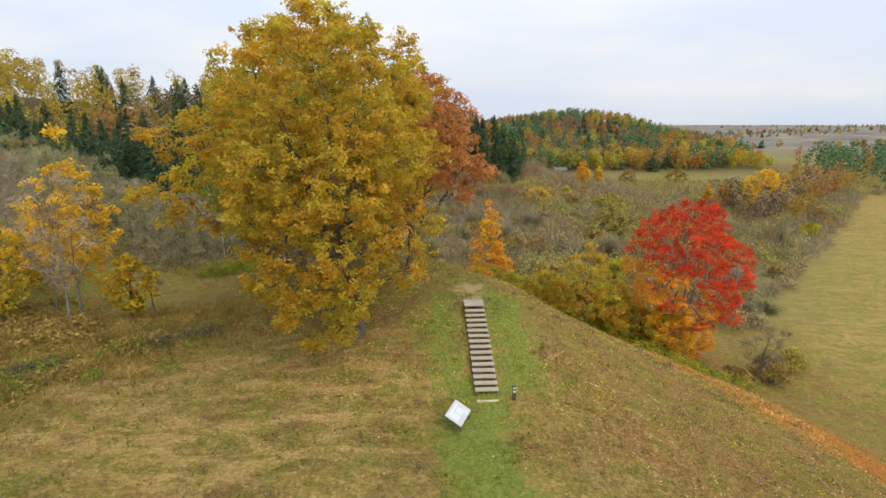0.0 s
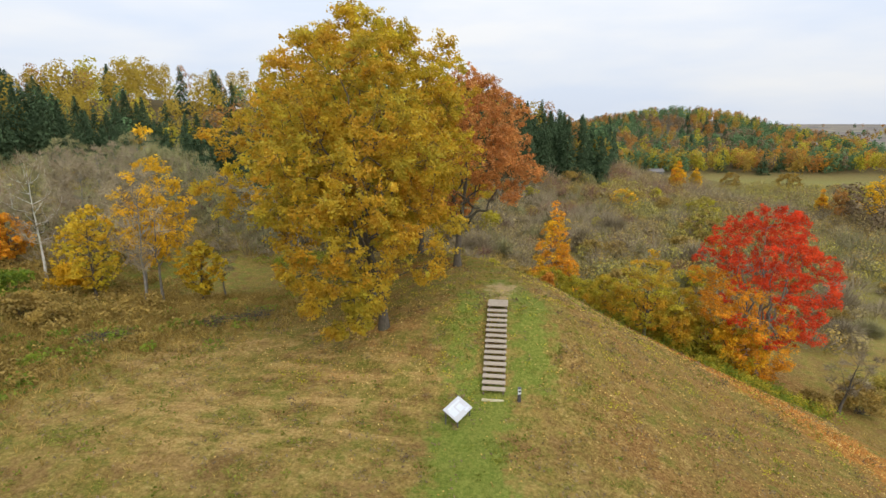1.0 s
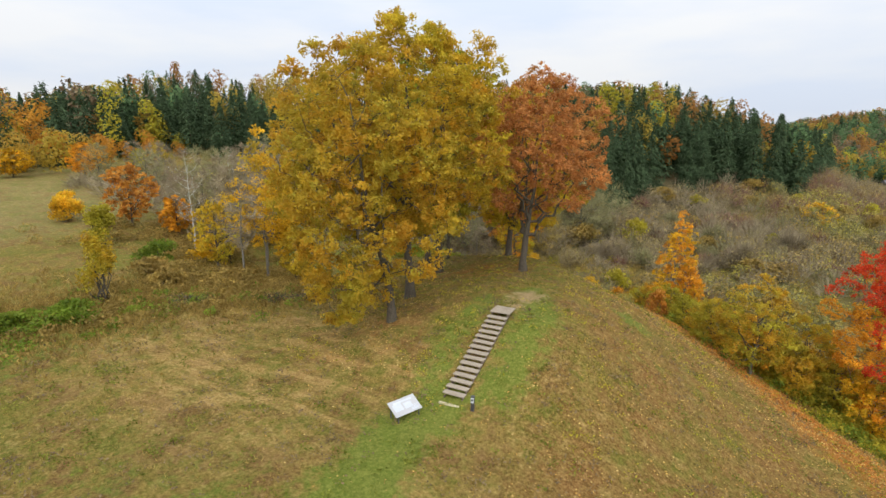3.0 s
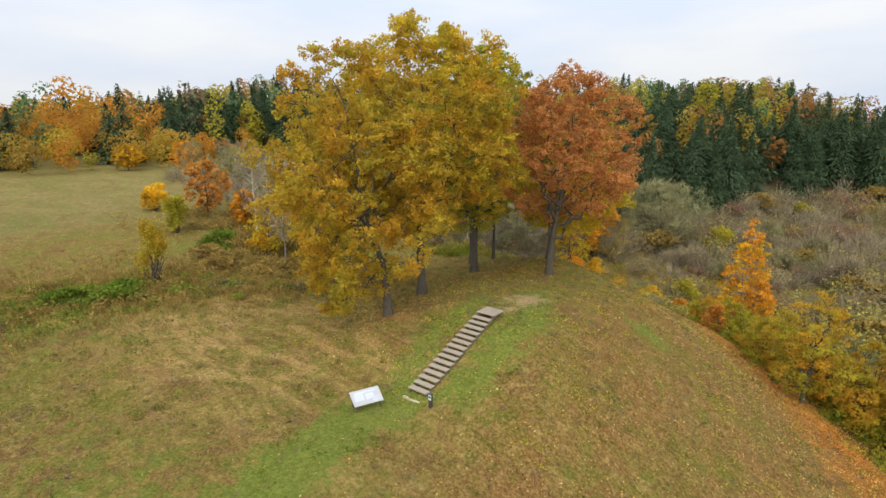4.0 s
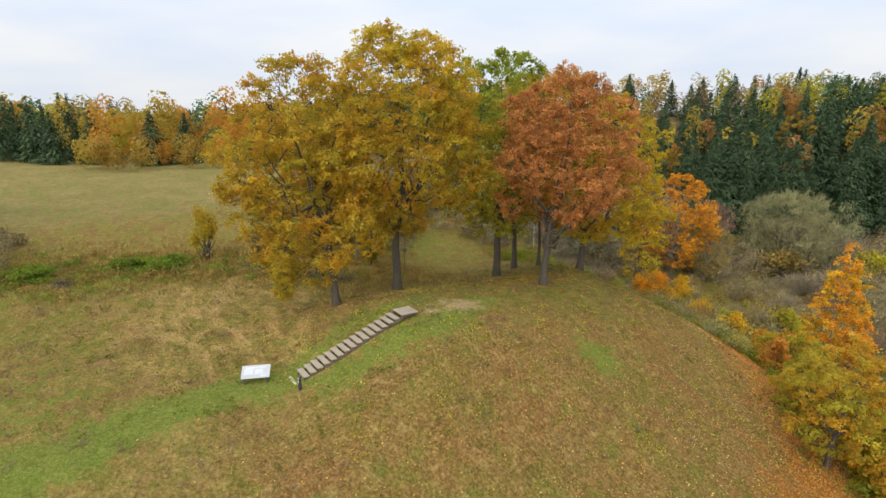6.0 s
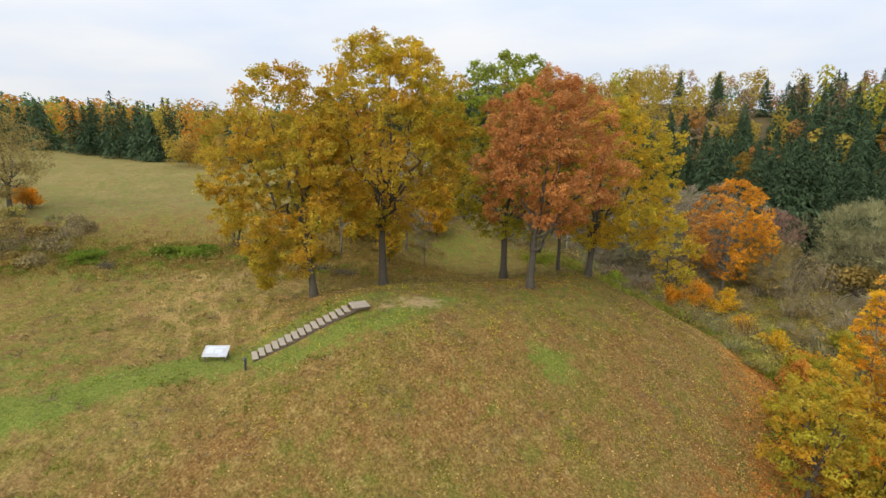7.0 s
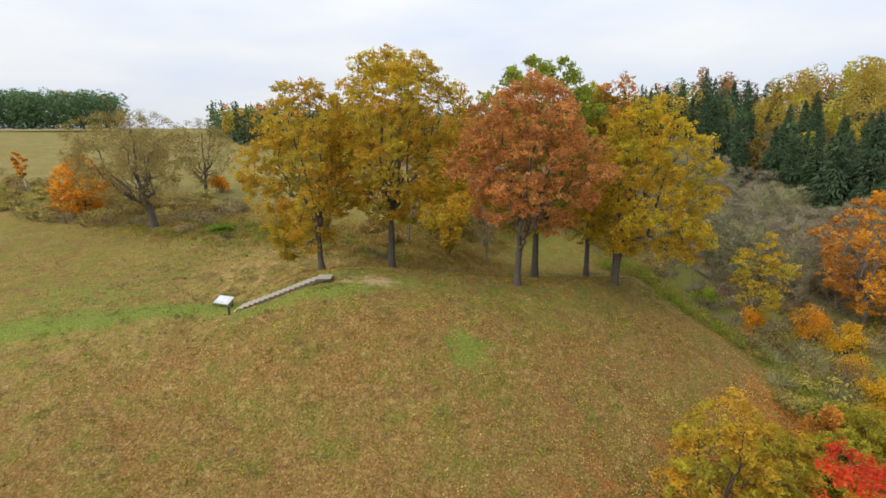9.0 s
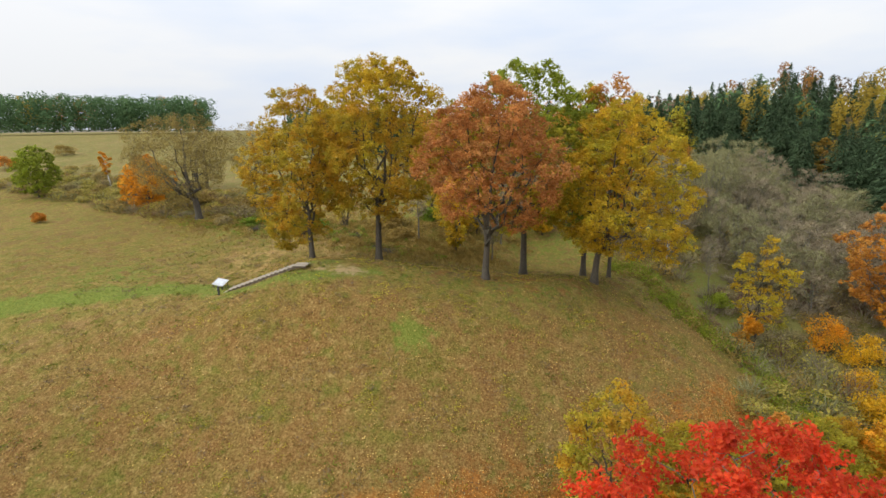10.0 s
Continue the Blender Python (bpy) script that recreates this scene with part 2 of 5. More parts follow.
RUST = leaf_material("rust_oak_leaves", [(0.0, (0.241, 0.099, 0.036)), (0.45, (0.48, 0.203, 0.06)), (0.8, (0.628, 0.301, 0.1)), (1.0, (0.683, 0.424, 0.175))], patch_stops=[(0.32, (0.388, 0.179, 0.051)), (0.5, (0.554, 0.235, 0.063)), (0.66, (0.61, 0.339, 0.1))], through_light=0.55)
GOLD = leaf_material("golden_leaves", [(0.0, (0.478, 0.289, 0.017)), (0.5, (0.74, 0.457, 0.022)), (1.0, (0.885, 0.602, 0.054))], through_light=0.55)
ORANGE = leaf_material("orange_leaves", [(0.0, (0.47, 0.176, 0.015)), (0.5, (0.705, 0.323, 0.02)), (1.0, (0.802, 0.451, 0.038))], through_light=0.45)
GREEN = leaf_material("green_leaves", [(0.0, (0.08, 0.13, 0.014)), (0.5, (0.17, 0.25, 0.024)), (1.0, (0.30, 0.34, 0.045))], through_light=0.5)
LIME = leaf_material("yellow_green_leaves", [(0.0, (0.15, 0.187, 0.02)), (0.5, (0.282, 0.34, 0.032)), (1.0, (0.405, 0.425, 0.054))], through_light=0.55)
BRUSH = leaf_material("brown_green_scrub", [(0.0, (0.177, 0.134, 0.035)), (0.5, (0.319, 0.227, 0.057)), (1.0, (0.449, 0.3, 0.087))])
DULL_OLIVE = leaf_material("dull_olive_scrub", [(0.0, (0.207, 0.18, 0.035)), (0.5, (0.342, 0.288, 0.05)), (1.0, (0.439, 0.36, 0.075))], through_light=0.3)
GREY_GREEN = leaf_material("grey_green_scrub", [(0.0, (0.174, 0.142, 0.057)), (0.5, (0.288, 0.223, 0.089)), (1.0, (0.369, 0.291, 0.13))])
RUSSET = leaf_material("russet_leaves", [(0.0, (0.34, 0.12, 0.022)), (0.5, (0.55, 0.24, 0.035)), (1.0, (0.68, 0.38, 0.07))], through_light=0.4)
RED = leaf_material("scarlet_leaves", [(0.0, (0.47, 0.04, 0.014)), (0.5, (0.677, 0.068, 0.022)), (1.0, (0.771, 0.16, 0.036))], through_light=0.55)
PALE = leaf_material("pale_willow_leaves", [(0.0, (0.191, 0.146, 0.04)), (0.5, (0.295, 0.225, 0.063)), (1.0, (0.384, 0.297, 0.09))], through_light=0.2)
FAR_GOLD = leaf_material("muted_yellow_crowns", [(0.0, (0.35, 0.255, 0.04)), (0.5, (0.43, 0.315, 0.045)), (1.0, (0.49, 0.36, 0.06))], through_light=0.6, clump=0.22)
FAR_ORANGE = leaf_material("orange_far_crowns", [(0.0, (0.44, 0.20, 0.03)), (0.5, (0.56, 0.27, 0.035)), (1.0, (0.60, 0.33, 0.05))], through_light=0.6, clump=0.22)
FAR_OCHRE = leaf_material("muted_ochre_crowns", [(0.0, (0.30, 0.205, 0.04)), (0.5, (0.38, 0.25, 0.045)), (1.0, (0.43, 0.30, 0.06))], through_light=0.6, clump=0.22)
FAR_RUST = leaf_material("muted_orange_crowns", [(0.0, (0.31, 0.15, 0.042)), (0.5, (0.39, 0.195, 0.05)), (1.0, (0.45, 0.24, 0.065))], through_light=0.6, clump=0.22)
FAR_BROWN = leaf_material("brown_far_crowns", [(0.0, (0.10, 0.07, 0.04)), (0.5, (0.17, 0.12, 0.065)), (1.0, (0.25, 0.18, 0.09))], through_light=0.1)
NEEDLE = leaf_material("spruce_needles", [(0.0, (0.034, 0.06, 0.03)), (0.5, (0.069, 0.109, 0.055)), (1.0, (0.112, 0.16, 0.084))], through_light=0.3, rough=0.95, clump=0.5)
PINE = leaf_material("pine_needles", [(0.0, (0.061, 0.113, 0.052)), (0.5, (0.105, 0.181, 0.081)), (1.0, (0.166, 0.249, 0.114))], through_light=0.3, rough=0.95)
TWIG = leaf_material("bare_twigs", [(0.0, (0.162, 0.131, 0.085)), (0.5, (0.256, 0.212, 0.139)), (1.0, (0.329, 0.275, 0.189))], through_light=0.0, rough=0.95, clump=0.4)
TWIG_RED = leaf_material("reddish_bare_twigs", [(0.0, (0.145, 0.08, 0.06)), (0.5, (0.221, 0.128, 0.096)), (1.0, (0.289, 0.184, 0.136))], through_light=0.0, rough=0.9)
TWIG_GREEN = leaf_material("greenish_bare_twigs", [(0.0, (0.146, 0.14, 0.068)), (0.5, (0.234, 0.225, 0.109)), (1.0, (0.307, 0.29, 0.148))], through_light=0.0, rough=0.9, clump=0.4)
STRAW = leaf_material("dry_grass_blades", [(0.0, (0.16, 0.105, 0.026)), (0.5, (0.31, 0.215, 0.06)), (1.0, (0.49, 0.36, 0.125))], through_light=0.35, rough=0.9)
BLADE = leaf_material("green_grass_blades", [(0.0, (0.07, 0.09, 0.014)), (0.5, (0.16, 0.185, 0.028)), (1.0, (0.30, 0.29, 0.06))], through_light=0.35, rough=0.9)
FALLEN = leaf_material("fallen_leaves", [(0.0, (0.24, 0.10, 0.02)), (0.35, (0.46, 0.21, 0.04)), (0.7, (0.54, 0.35, 0.09)), (1.0, (0.58, 0.46, 0.19))], through_light=0.1)
LITTER = leaf_material("orange_fallen_leaves", [(0.0, (0.286, 0.091, 0.014)), (0.5, (0.504, 0.19, 0.024)), (1.0, (0.588, 0.304, 0.064))], through_light=0.1)
OAK_BARK = bark_material("oak_bark", (0.032, 0.026, 0.019), (0.115, 0.096, 0.072))
PALE_BARK = bark_material("grey_bark", (0.075, 0.066, 0.055), (0.22, 0.20, 0.17))
BIRCH_BARK = bark_material("birch_bark", (0.25, 0.23, 0.20), (0.62, 0.60, 0.56))
SPRUCE_BARK = bark_material("spruce_bark", (0.05, 0.035, 0.025), (0.13, 0.095, 0.07))
PLANK = plain_material("weathered_planks", (0.27, 0.225, 0.165), (0.46, 0.395, 0.31), 9.0, 0.85, 0.004, (1, 12, 6))
BEAM = plain_material("dark_stringer_wood", (0.09, 0.065, 0.045), (0.21, 0.16, 0.12), 9.0, 0.9, 0.004)
PALE_WOOD = plain_material("pale_new_wood", (0.42, 0.37, 0.22), (0.58, 0.53, 0.36), 8.0, 0.8)
PANEL = plain_material("laminated_panel", (0.40, 0.405, 0.42), (0.47, 0.475, 0.49), 3.0, 0.45, 0.0005)
PRINT = plain_material("printed_white", (0.48, 0.52, 0.58), (0.58, 0.62, 0.66), 5.0, 0.4, 0.0005)
STEEL = plain_material("dark_steel", (0.05, 0.052, 0.055), (0.12, 0.12, 0.125), 12.0, 0.55, 0.001)
DARK = plain_material("dark_print", (0.03, 0.03, 0.035), (0.06, 0.06, 0.065), 12.0, 0.5, 0.0005)
BOARDS = plain_material("grey_barn_boards", (0.085, 0.08, 0.075), (0.17, 0.165, 0.16), 2.0, 0.9, 0.01)

# ---- mesh helpers ----
rng = np.random.default_rng(7)


def fast_mesh(name, verts, faces, mat, smooth_faces=False):
    """A mesh from arrays: verts (n, 3) and faces (m, 3) or (m, 4)."""
    verts, faces = np.asarray(verts, np.float32), np.asarray(faces, np.int32)
    me = bpy.data.meshes.new(name)
    k = faces.shape[1]
    me.vertices.add(len(verts))
    me.vertices.foreach_set("co", verts.ravel())
    me.loops.add(faces.size)
    me.loops.foreach_set("vertex_index", faces.ravel())
    me.polygons.add(len(faces))
    me.polygons.foreach_set("loop_start", np.arange(0, faces.size, k, dtype=np.int32))
    me.polygons.foreach_set("loop_total", np.full(len(faces), k, np.int32))
    me.polygons.foreach_set("use_smooth", np.full(len(faces), smooth_faces, bool))
    me.update(calc_edges=True)
    me.materials.append(mat)
    return me


def part_of(name, me, parent, label=""):
    ob = new(name, me)
    ob.parent = parent
    if label:
        ob["label"] = label
    return ob


def part(name, bm, mat, parent, label=""):
    """Links a bmesh as one mesh object under a thing or a part."""
    me = bpy.data.meshes.new(name)
    bm.to_mesh(me)
    bm.free()
    me.materials.append(mat)
    return part_of(name, me, parent, label)


def box_bm(sx, sy, sz, m=None, bevel=0.0):
    bm = bmesh.new()
    bmesh.ops.create_cube(bm, size=1.0, matrix=Matrix.Diagonal((sx, sy, sz, 1)))
    if bevel:
        bmesh.ops.bevel(bm, geom=bm.edges[:], offset=bevel, segments=2, affect="EDGES")
    if m is not None:
        bmesh.ops.transform(bm, matrix=m, verts=bm.verts[:])
    return bm


def unit(v):
    return v / np.maximum(np.linalg.norm(v, axis=-1, keepdims=True), 1e-9)


def cards(points, size, r, up=0.5, length=1.5, outward=None):
    """Folded leaf shapes at the points: a kite with a bent spine each."""
    points = np.asarray(points, float)
    n = len(points)
    s = np.asarray(size, float) * r.uniform(0.65, 1.3, n)
    normal = r.normal(size=(n, 3))
    normal[:, 2] += up * 1.6
    if outward is not None:
        normal += 1.2 * outward
    normal = unit(normal)
    along = unit(np.cross(normal, r.normal(size=(n, 3))))
    side = np.cross(normal, along)
    s = s[:, None]
    v = np.empty((n, 4, 3))
    v[:, 0] = points - along * s * length * 0.5
    v[:, 1] = points + side * s * 0.5 + normal * s * 0.14
    v[:, 2] = points + along * s * length * 0.5 - normal * s * 0.12
    v[:, 3] = points - side * s * 0.5 + normal * s * 0.14
    return v.reshape(-1, 3), np.arange(4 * n).reshape(-1, 4)


def slips(points, size, r, up=0.5, outward=None, hold=1.2):
    """Small single-faced leaf shapes at the points, for foliage farther off."""
    points = np.asarray(points, float)
    n = len(points)
    s = (np.asarray(size, float) * r.uniform(0.65, 1.35, n))[:, None]
    normal = r.normal(size=(n, 3)) + [0, 0, up * 1.6]
    if outward is not None:
        normal += hold * outward
    normal = unit(normal)
    along = unit(np.cross(normal, r.normal(size=(n, 3))))
    side = np.cross(normal, along)
    v = np.empty((n, 3, 3))
    v[:, 0] = points + along * s * 0.75
    v[:, 1] = points - along * s * 0.45 + side * s * 0.55
    v[:, 2] = points - along * s * 0.45 - side * s * 0.55
    return v.reshape(-1, 3), np.arange(3 * n).reshape(-1, 3)


def twig_blades(points, out, length, r, width=0.016):
    """Leafless twigs: thin blades that point outwards and up."""
    n = len(points)
    d = unit(out + r.normal(size=(n, 3)) * 0.5 + [0, 0, 0.5])
    s = (length * r.uniform(0.6, 1.5, n))[:, None]
    side = unit(np.cross(d, r.normal(size=(n, 3)))) * width * r.uniform(0.7, 1.6, (n, 1))
    v = np.empty((n, 3, 3))
    v[:, 0], v[:, 1], v[:, 2] = points - d * s * 0.6 - side, points - d * s * 0.6 + side, points + d * s * 0.6
    return v.reshape(-1, 3), np.arange(3 * n).reshape(-1, 3)


def tube(path, radii, sides=7):
    """A tapered limb along a path."""
    path = np.asarray(path, float)
    k = len(path)
    d = unit(np.gradient(path, axis=0))
    ref = np.where(np.abs(d[:, 2:3]) > 0.9, [[1.0, 0, 0]], [[0, 0, 1.0]])
    a = unit(np.cross(d, ref))
    b = np.cross(d, a)
    ang = np.linspace(0, 2 * np.pi, sides, endpoint=False)
    ring = np.cos(ang)[None, :, None] * a[:, None] + np.sin(ang)[None, :, None] * b[:, None]
    v = path[:, None] + ring * np.asarray(radii, float)[:, None, None]
    f = []
    for i in range(k - 1):
        for j in range(sides):
            q = (j + 1) % sides
            f.append((i * sides + j, i * sides + q, (i + 1) * sides + q, (i + 1) * sides + j))
    return v.reshape(-1, 3), np.array(f)


def joined(pieces):
    vs, fs, off = [], [], 0
    for v, f in pieces:
        vs.append(v)
        fs.append(f + off)
        off += len(v)
    return np.concatenate(vs), np.concatenate(fs)


def bent(a, b, r, sag=0.0, wobble=0.06, k=6):
    """A limb's line from a to b that rises first, then reaches out."""
    a, b = np.asarray(a, float), np.asarray(b, float)
    t = np.linspace(0, 1, k)[:, None]
    p = a + (b - a) * t
    lift = np.linalg.norm(b - a) * 0.12
    p[:, 2] -= (np.sin(np.pi * t[:, 0])) * lift * (1 - sag)
    p[1:-1] += r.normal(size=(k - 2, 3)) * np.linalg.norm(b - a) * wobble
    return p


def crown_lobes(r, count, base, top, radius, fat):
    """Centres and radii of the leafy masses of a crown: an uneven egg, widest at a share `fat` of its height."""
    out = []
    for i in range(count):
        u = (i + r.uniform(0.1, 0.9)) / count
        prof = (u / fat) ** 0.55 if u < fat else max(0.0, 1 - ((u - fat) / (1 - fat)) ** 2.1) ** 0.68
        ang = i * 2.39996 + r.uniform(-0.4, 0.4)
        rad = radius * prof * (0.5 + 0.5 * np.sqrt(r.uniform(0, 1)))
        if i % 5 == 0 and 0.35 < u < 0.8:
            rad *= 0.45
        size = radius * r.uniform(0.17, 0.31) * (0.65 + 0.35 * prof)
        z = base + (top - base) * u
        out.append((np.array([rad * np.cos(ang), rad * np.sin(ang), z]), size))
    return out


def broad_tree(name, x, y, height, radius, label, leaf, seed, clear=0.16, fat=0.42, trunk_r=0.42, lobes=46, tips=13, per_tip=22,
               leaf_size=0.24, lean=(0.0, 0.0), bark=None, group="", twiggy=False, far=False):
    """A broad-leaved tree: tapered trunk, limbs to each leafy mass, twigs and many single leaves."""
    r = np.random.default_rng(seed)
    bark = bark or OAK_BARK
    tree = new(name)
    tree.location = (x, y, float(ground_z(x, y)) - 0.15)
    masses = [(c + np.array([lean[0], lean[1], 0]) * c[2] / height, s) for c, s in crown_lobes(r, lobes, height * clear, height * 0.95, radius, fat)]
    # trunk, flared at the foot, wandering upwards
    k = 12
    zs = np.linspace(0, height * 0.82, k)
    path = np.zeros((k, 3))
    path[:, 2] = zs
    path[:, 0] = lean[0] * zs / height + np.cumsum(r.normal(size=k)) * 0.05 * (zs > 1)
    path[:, 1] = lean[1] * zs / height + np.cumsum(r.normal(size=k)) * 0.05 * (zs > 1)
    rad = trunk_r * (1 - 0.88 * (zs / zs[-1]) ** 0.8)
    rad[0] *= 1.3
    part_of("trunk", fast_mesh("trunk", *tube(path, rad, 10), bark, True), tree)
    wood, leaf_pts, leaf_out = [], [], []
    for c, s in masses:
        h = min(max(c[2] - np.hypot(c[0], c[1]) * r.uniform(0.5, 0.95), height * clear * 0.75), height * 0.74)
        j = int(np.argmin(np.abs(zs - h)))
        rr = max(rad[j] * 0.46, 0.035)
        p = bent(path[j], c, r, k=4)
        wood.append(tube(p, np.linspace(rr, rr * 0.22, len(p)), 3))
        dirs = unit(r.normal(size=(tips, 3)) + [0, 0, 0.12])
        ends = c + dirs * s * r.uniform(0.7, 1.12, (tips, 1)) * [1.12, 1.12, 0.86]
        for e in ends[::5]:
            q = bent(c * 0.8 + p[-2] * 0.2, e, r, k=3)
            wood.append(tube(q, np.linspace(rr * 0.26, 0.012, len(q)), 3))
        pts = ends[:, None] + r.normal(size=(tips, per_tip, 3)) * s * 0.19 * np.array([1.1, 1.1, 0.75])
        leaf_pts.append(pts.reshape(-1, 3))
        leaf_out.append(np.repeat(dirs[:, None], per_tip, 1).reshape(-1, 3))
    part_of("branching", fast_mesh("branching", *joined(wood), bark, True), tree)
    at, out = np.concatenate(leaf_pts), np.concatenate(leaf_out)
    if twiggy:
        me = fast_mesh("bare_crown", *twig_blades(at, out, leaf_size, r, 0.022), leaf)
    else:
        me = fast_mesh("crown", *(slips(at, leaf_size, r, outward=out, hold=3.0) if far else cards(at, leaf_size, r, outward=out)), leaf)
    part_of(me.name.split(".")[0], me, tree)
    return tagged(tree, label, "tree", group)


def ball(r, shape):
    """Points spread through a unit ball."""
    return unit(r.normal(size=shape)) * r.uniform(0, 1, shape[:-1] + (1,)) ** 0.5


def grown_tree(name, x, y, profile, label, leaf, seed, trunk_r=0.35, gap=1.7, most=190, tufts=20, per_tuft=24, leaf_size=0.132, spray=0.34,
               offset=(0.0, 0.0), reaches=(), bark=None, leaders=6, fork=0.25, group="", mixed_leaf=None, droop=0.0, sink=0.15, bare=0.0, wispy=False, limb=0.6, category="tree", lumps=1.0):
    """A grown broad-leaved tree. The profile gives the crown's half-width at heights; boughs fill its shell and the hollow inside stays open, so the limbs show."""
    r = np.random.default_rng(seed)
    bark = bark or OAK_BARK
    tree = new(name)
    tree.location = (x, y, float(ground_z(x, y)) - sink)
    hs, ws = np.array([p[0] for p in profile]), np.array([p[1] for p in profile])
    top = hs[-1]
    low = hs[0]
    ph = r.uniform(0, 2 * np.pi, 6)

    def shift_at(h):
        return np.array(offset) * min(1.0, h / (0.3 * top))

    # boughs kept apart from one another, most of them near the crown's skin
    boughs = []
    share = np.cumsum(np.interp(np.linspace(low, top, 60), hs, ws) + 0.4)
    for _ in range(most * 40):
        h = float(np.interp(r.uniform(0, share[-1]), share, np.linspace(low, top, 60)))
        az = r.uniform(0, 2 * np.pi)
        lump = 1 + lumps * (0.17 * math.sin(3 * az + ph[0] + 0.5 * h) + 0.10 * math.sin(5 * az + ph[1] - 0.9 * h) + 0.07 * math.sin(1.7 * h + ph[2] + 2 * az))
        size = gap * r.uniform(0.5, 0.82) * (0.7 + 0.3 * min(1, (top - h) / 4))
        wide = max(0.0, float(np.interp(h, hs, ws)) * lump - 0.55 * size)
        rho = 1 - 0.62 * r.uniform() ** 2.2
        c = np.array([math.cos(az) * wide * rho, math.sin(az) * wide * rho, min(h, top - 0.5 * size)])
        c[:2] += shift_at(h)
        if all(np.sum((c - b) ** 2) > (gap * (0.72 if rho > 0.8 else 1.0)) ** 2 for b, _ in boughs):
            boughs.append((c, size))
            if len(boughs) >= most:
                break
    boughs += [(np.array(c, float), float(q)) for c, q in reaches]
    # trunk, flared at the foot and wandering upwards
    k = 14
    zs = np.linspace(0, top * 0.86, k)
    sway = np.cumsum(r.normal(size=(k, 2)) * np.where(zs > top * fork, 0.16, 0.03)[:, None], 0)
    path = np.column_stack([sway + np.array([shift_at(z) * (z / top) for z in zs]), zs])
    rad = trunk_r * (1 - 0.9 * (zs / zs[-1]) ** 0.85)
    rad = np.where(zs > top * fork, rad * 0.8, rad)
    rad[0] *= 1.35
    part_of("trunk", fast_mesh("trunk", *tube(path, rad, 10), bark, True), tree)
    nodes, girth, limbs = list(path[zs > top * fork * 0.8]), list(rad[zs > top * fork * 0.8]), []
    for i in range(leaders):
        a = i * 2 * np.pi / leaders + r.uniform(-0.4, 0.4)
        rise = r.uniform(0.45, 0.85)
        wide = float(np.interp(top * rise, hs, ws)) * r.uniform(0.45, 0.75)
        end = np.array([math.cos(a) * wide, math.sin(a) * wide, top * rise])
        end[:2] += shift_at(end[2])
        j = int(np.argmin(np.abs(zs - top * fork * r.uniform(0.9, 1.5))))
        p = bent(path[j], end, r, k=10, wobble=0.04)
        g = np.linspace(rad[j] * 0.75, 0.04, 10)
        limbs.append(tube(p, g, 7))
        nodes += list(p[2:])
        girth += list(g[2:])
    for v, f in limbs:
        part_of("limb", fast_mesh("limb", v, f, bark, True), tree)
    wood, heaps = [], [[], []]
    boughs.sort(key=lambda b: np.linalg.norm(b[0] - [0, 0, b[0][2]]))
    for c, size in boughs:
        spine = np.array(nodes)
        far_off = np.linalg.norm(spine - c, axis=1)
        j = int(np.argmin(far_off + 1.5 * np.maximum(0, spine[:, 2] - c[2] + 0.2 * far_off)))
        rr = min(max(girth[j] * limb, 0.028), 0.11)
        p = bent(spine[j], c, r, k=6, wobble=0.05)
        g = np.linspace(rr, rr * 0.4, 6)
        wood.append(tube(p, g, 5))
        nodes += list(p[2:])
        girth += list(g[2:])
        if r.uniform() < (bare(c) if callable(bare) else bare):
            continue
        away = c - [*shift_at(c[2]), 0.45 * top]
        away = away / max(np.linalg.norm(away), 1e-6)
        dirs = unit(r.normal(size=(tufts, 3)) + 0.55 * away + [0, 0, 0.25 - droop])
        ends = c + dirs * size * r.uniform(0.5, 1.06, (tufts, 1)) * [1.1, 1.1, 0.78]
        if c[2] > 0.86 * top:
            ends[: tufts // 3] = c + np.column_stack([r.normal(size=(tufts // 3, 2)) * 0.25, np.linspace(0.1, 0.85, tufts // 3) * size])
        ends[:, 2] -= droop * size * r.uniform(0, 1.0, tufts)
        for e in ends[::3]:
            q = bent(c, e, r, k=3)
            wood.append(tube(q, np.linspace(rr * 0.3, 0.01, 3), 3))
        q = ball(r, (tufts, per_tuft, 3))
        wide = spray * r.uniform(0.7, 1.3, (tufts, 1, 1))
        at = ends[:, None] + q * wide * [1.1, 1.1, 0.8]
        out = unit(q + 0.5 * dirs[:, None])
        heaps[1 if mixed_leaf is not None and mixed_leaf(c, r) else 0].append((at.reshape(-1, 3), out.reshape(-1, 3)))
    part_of("branching", fast_mesh("branching", *joined(wood), bark, True), tree)["kind"] = "stuff"
    mats = leaf if isinstance(leaf, tuple) else (leaf, leaf)
    for heap, mat in zip(heaps, mats):
        if heap:
            at, out = np.concatenate([a for a, _ in heap]), np.concatenate([b for _, b in heap])
            if wispy:
                part_of("bare_crown", fast_mesh("bare_crown", *twig_blades(at, out - [0, 0, droop], leaf_size, r, 0.03), mat), tree)
            else:
                part_of("crown", fast_mesh("crown", *cards(at, leaf_size, r, outward=out), mat), tree)
    return tagged(tree, label, category, group)


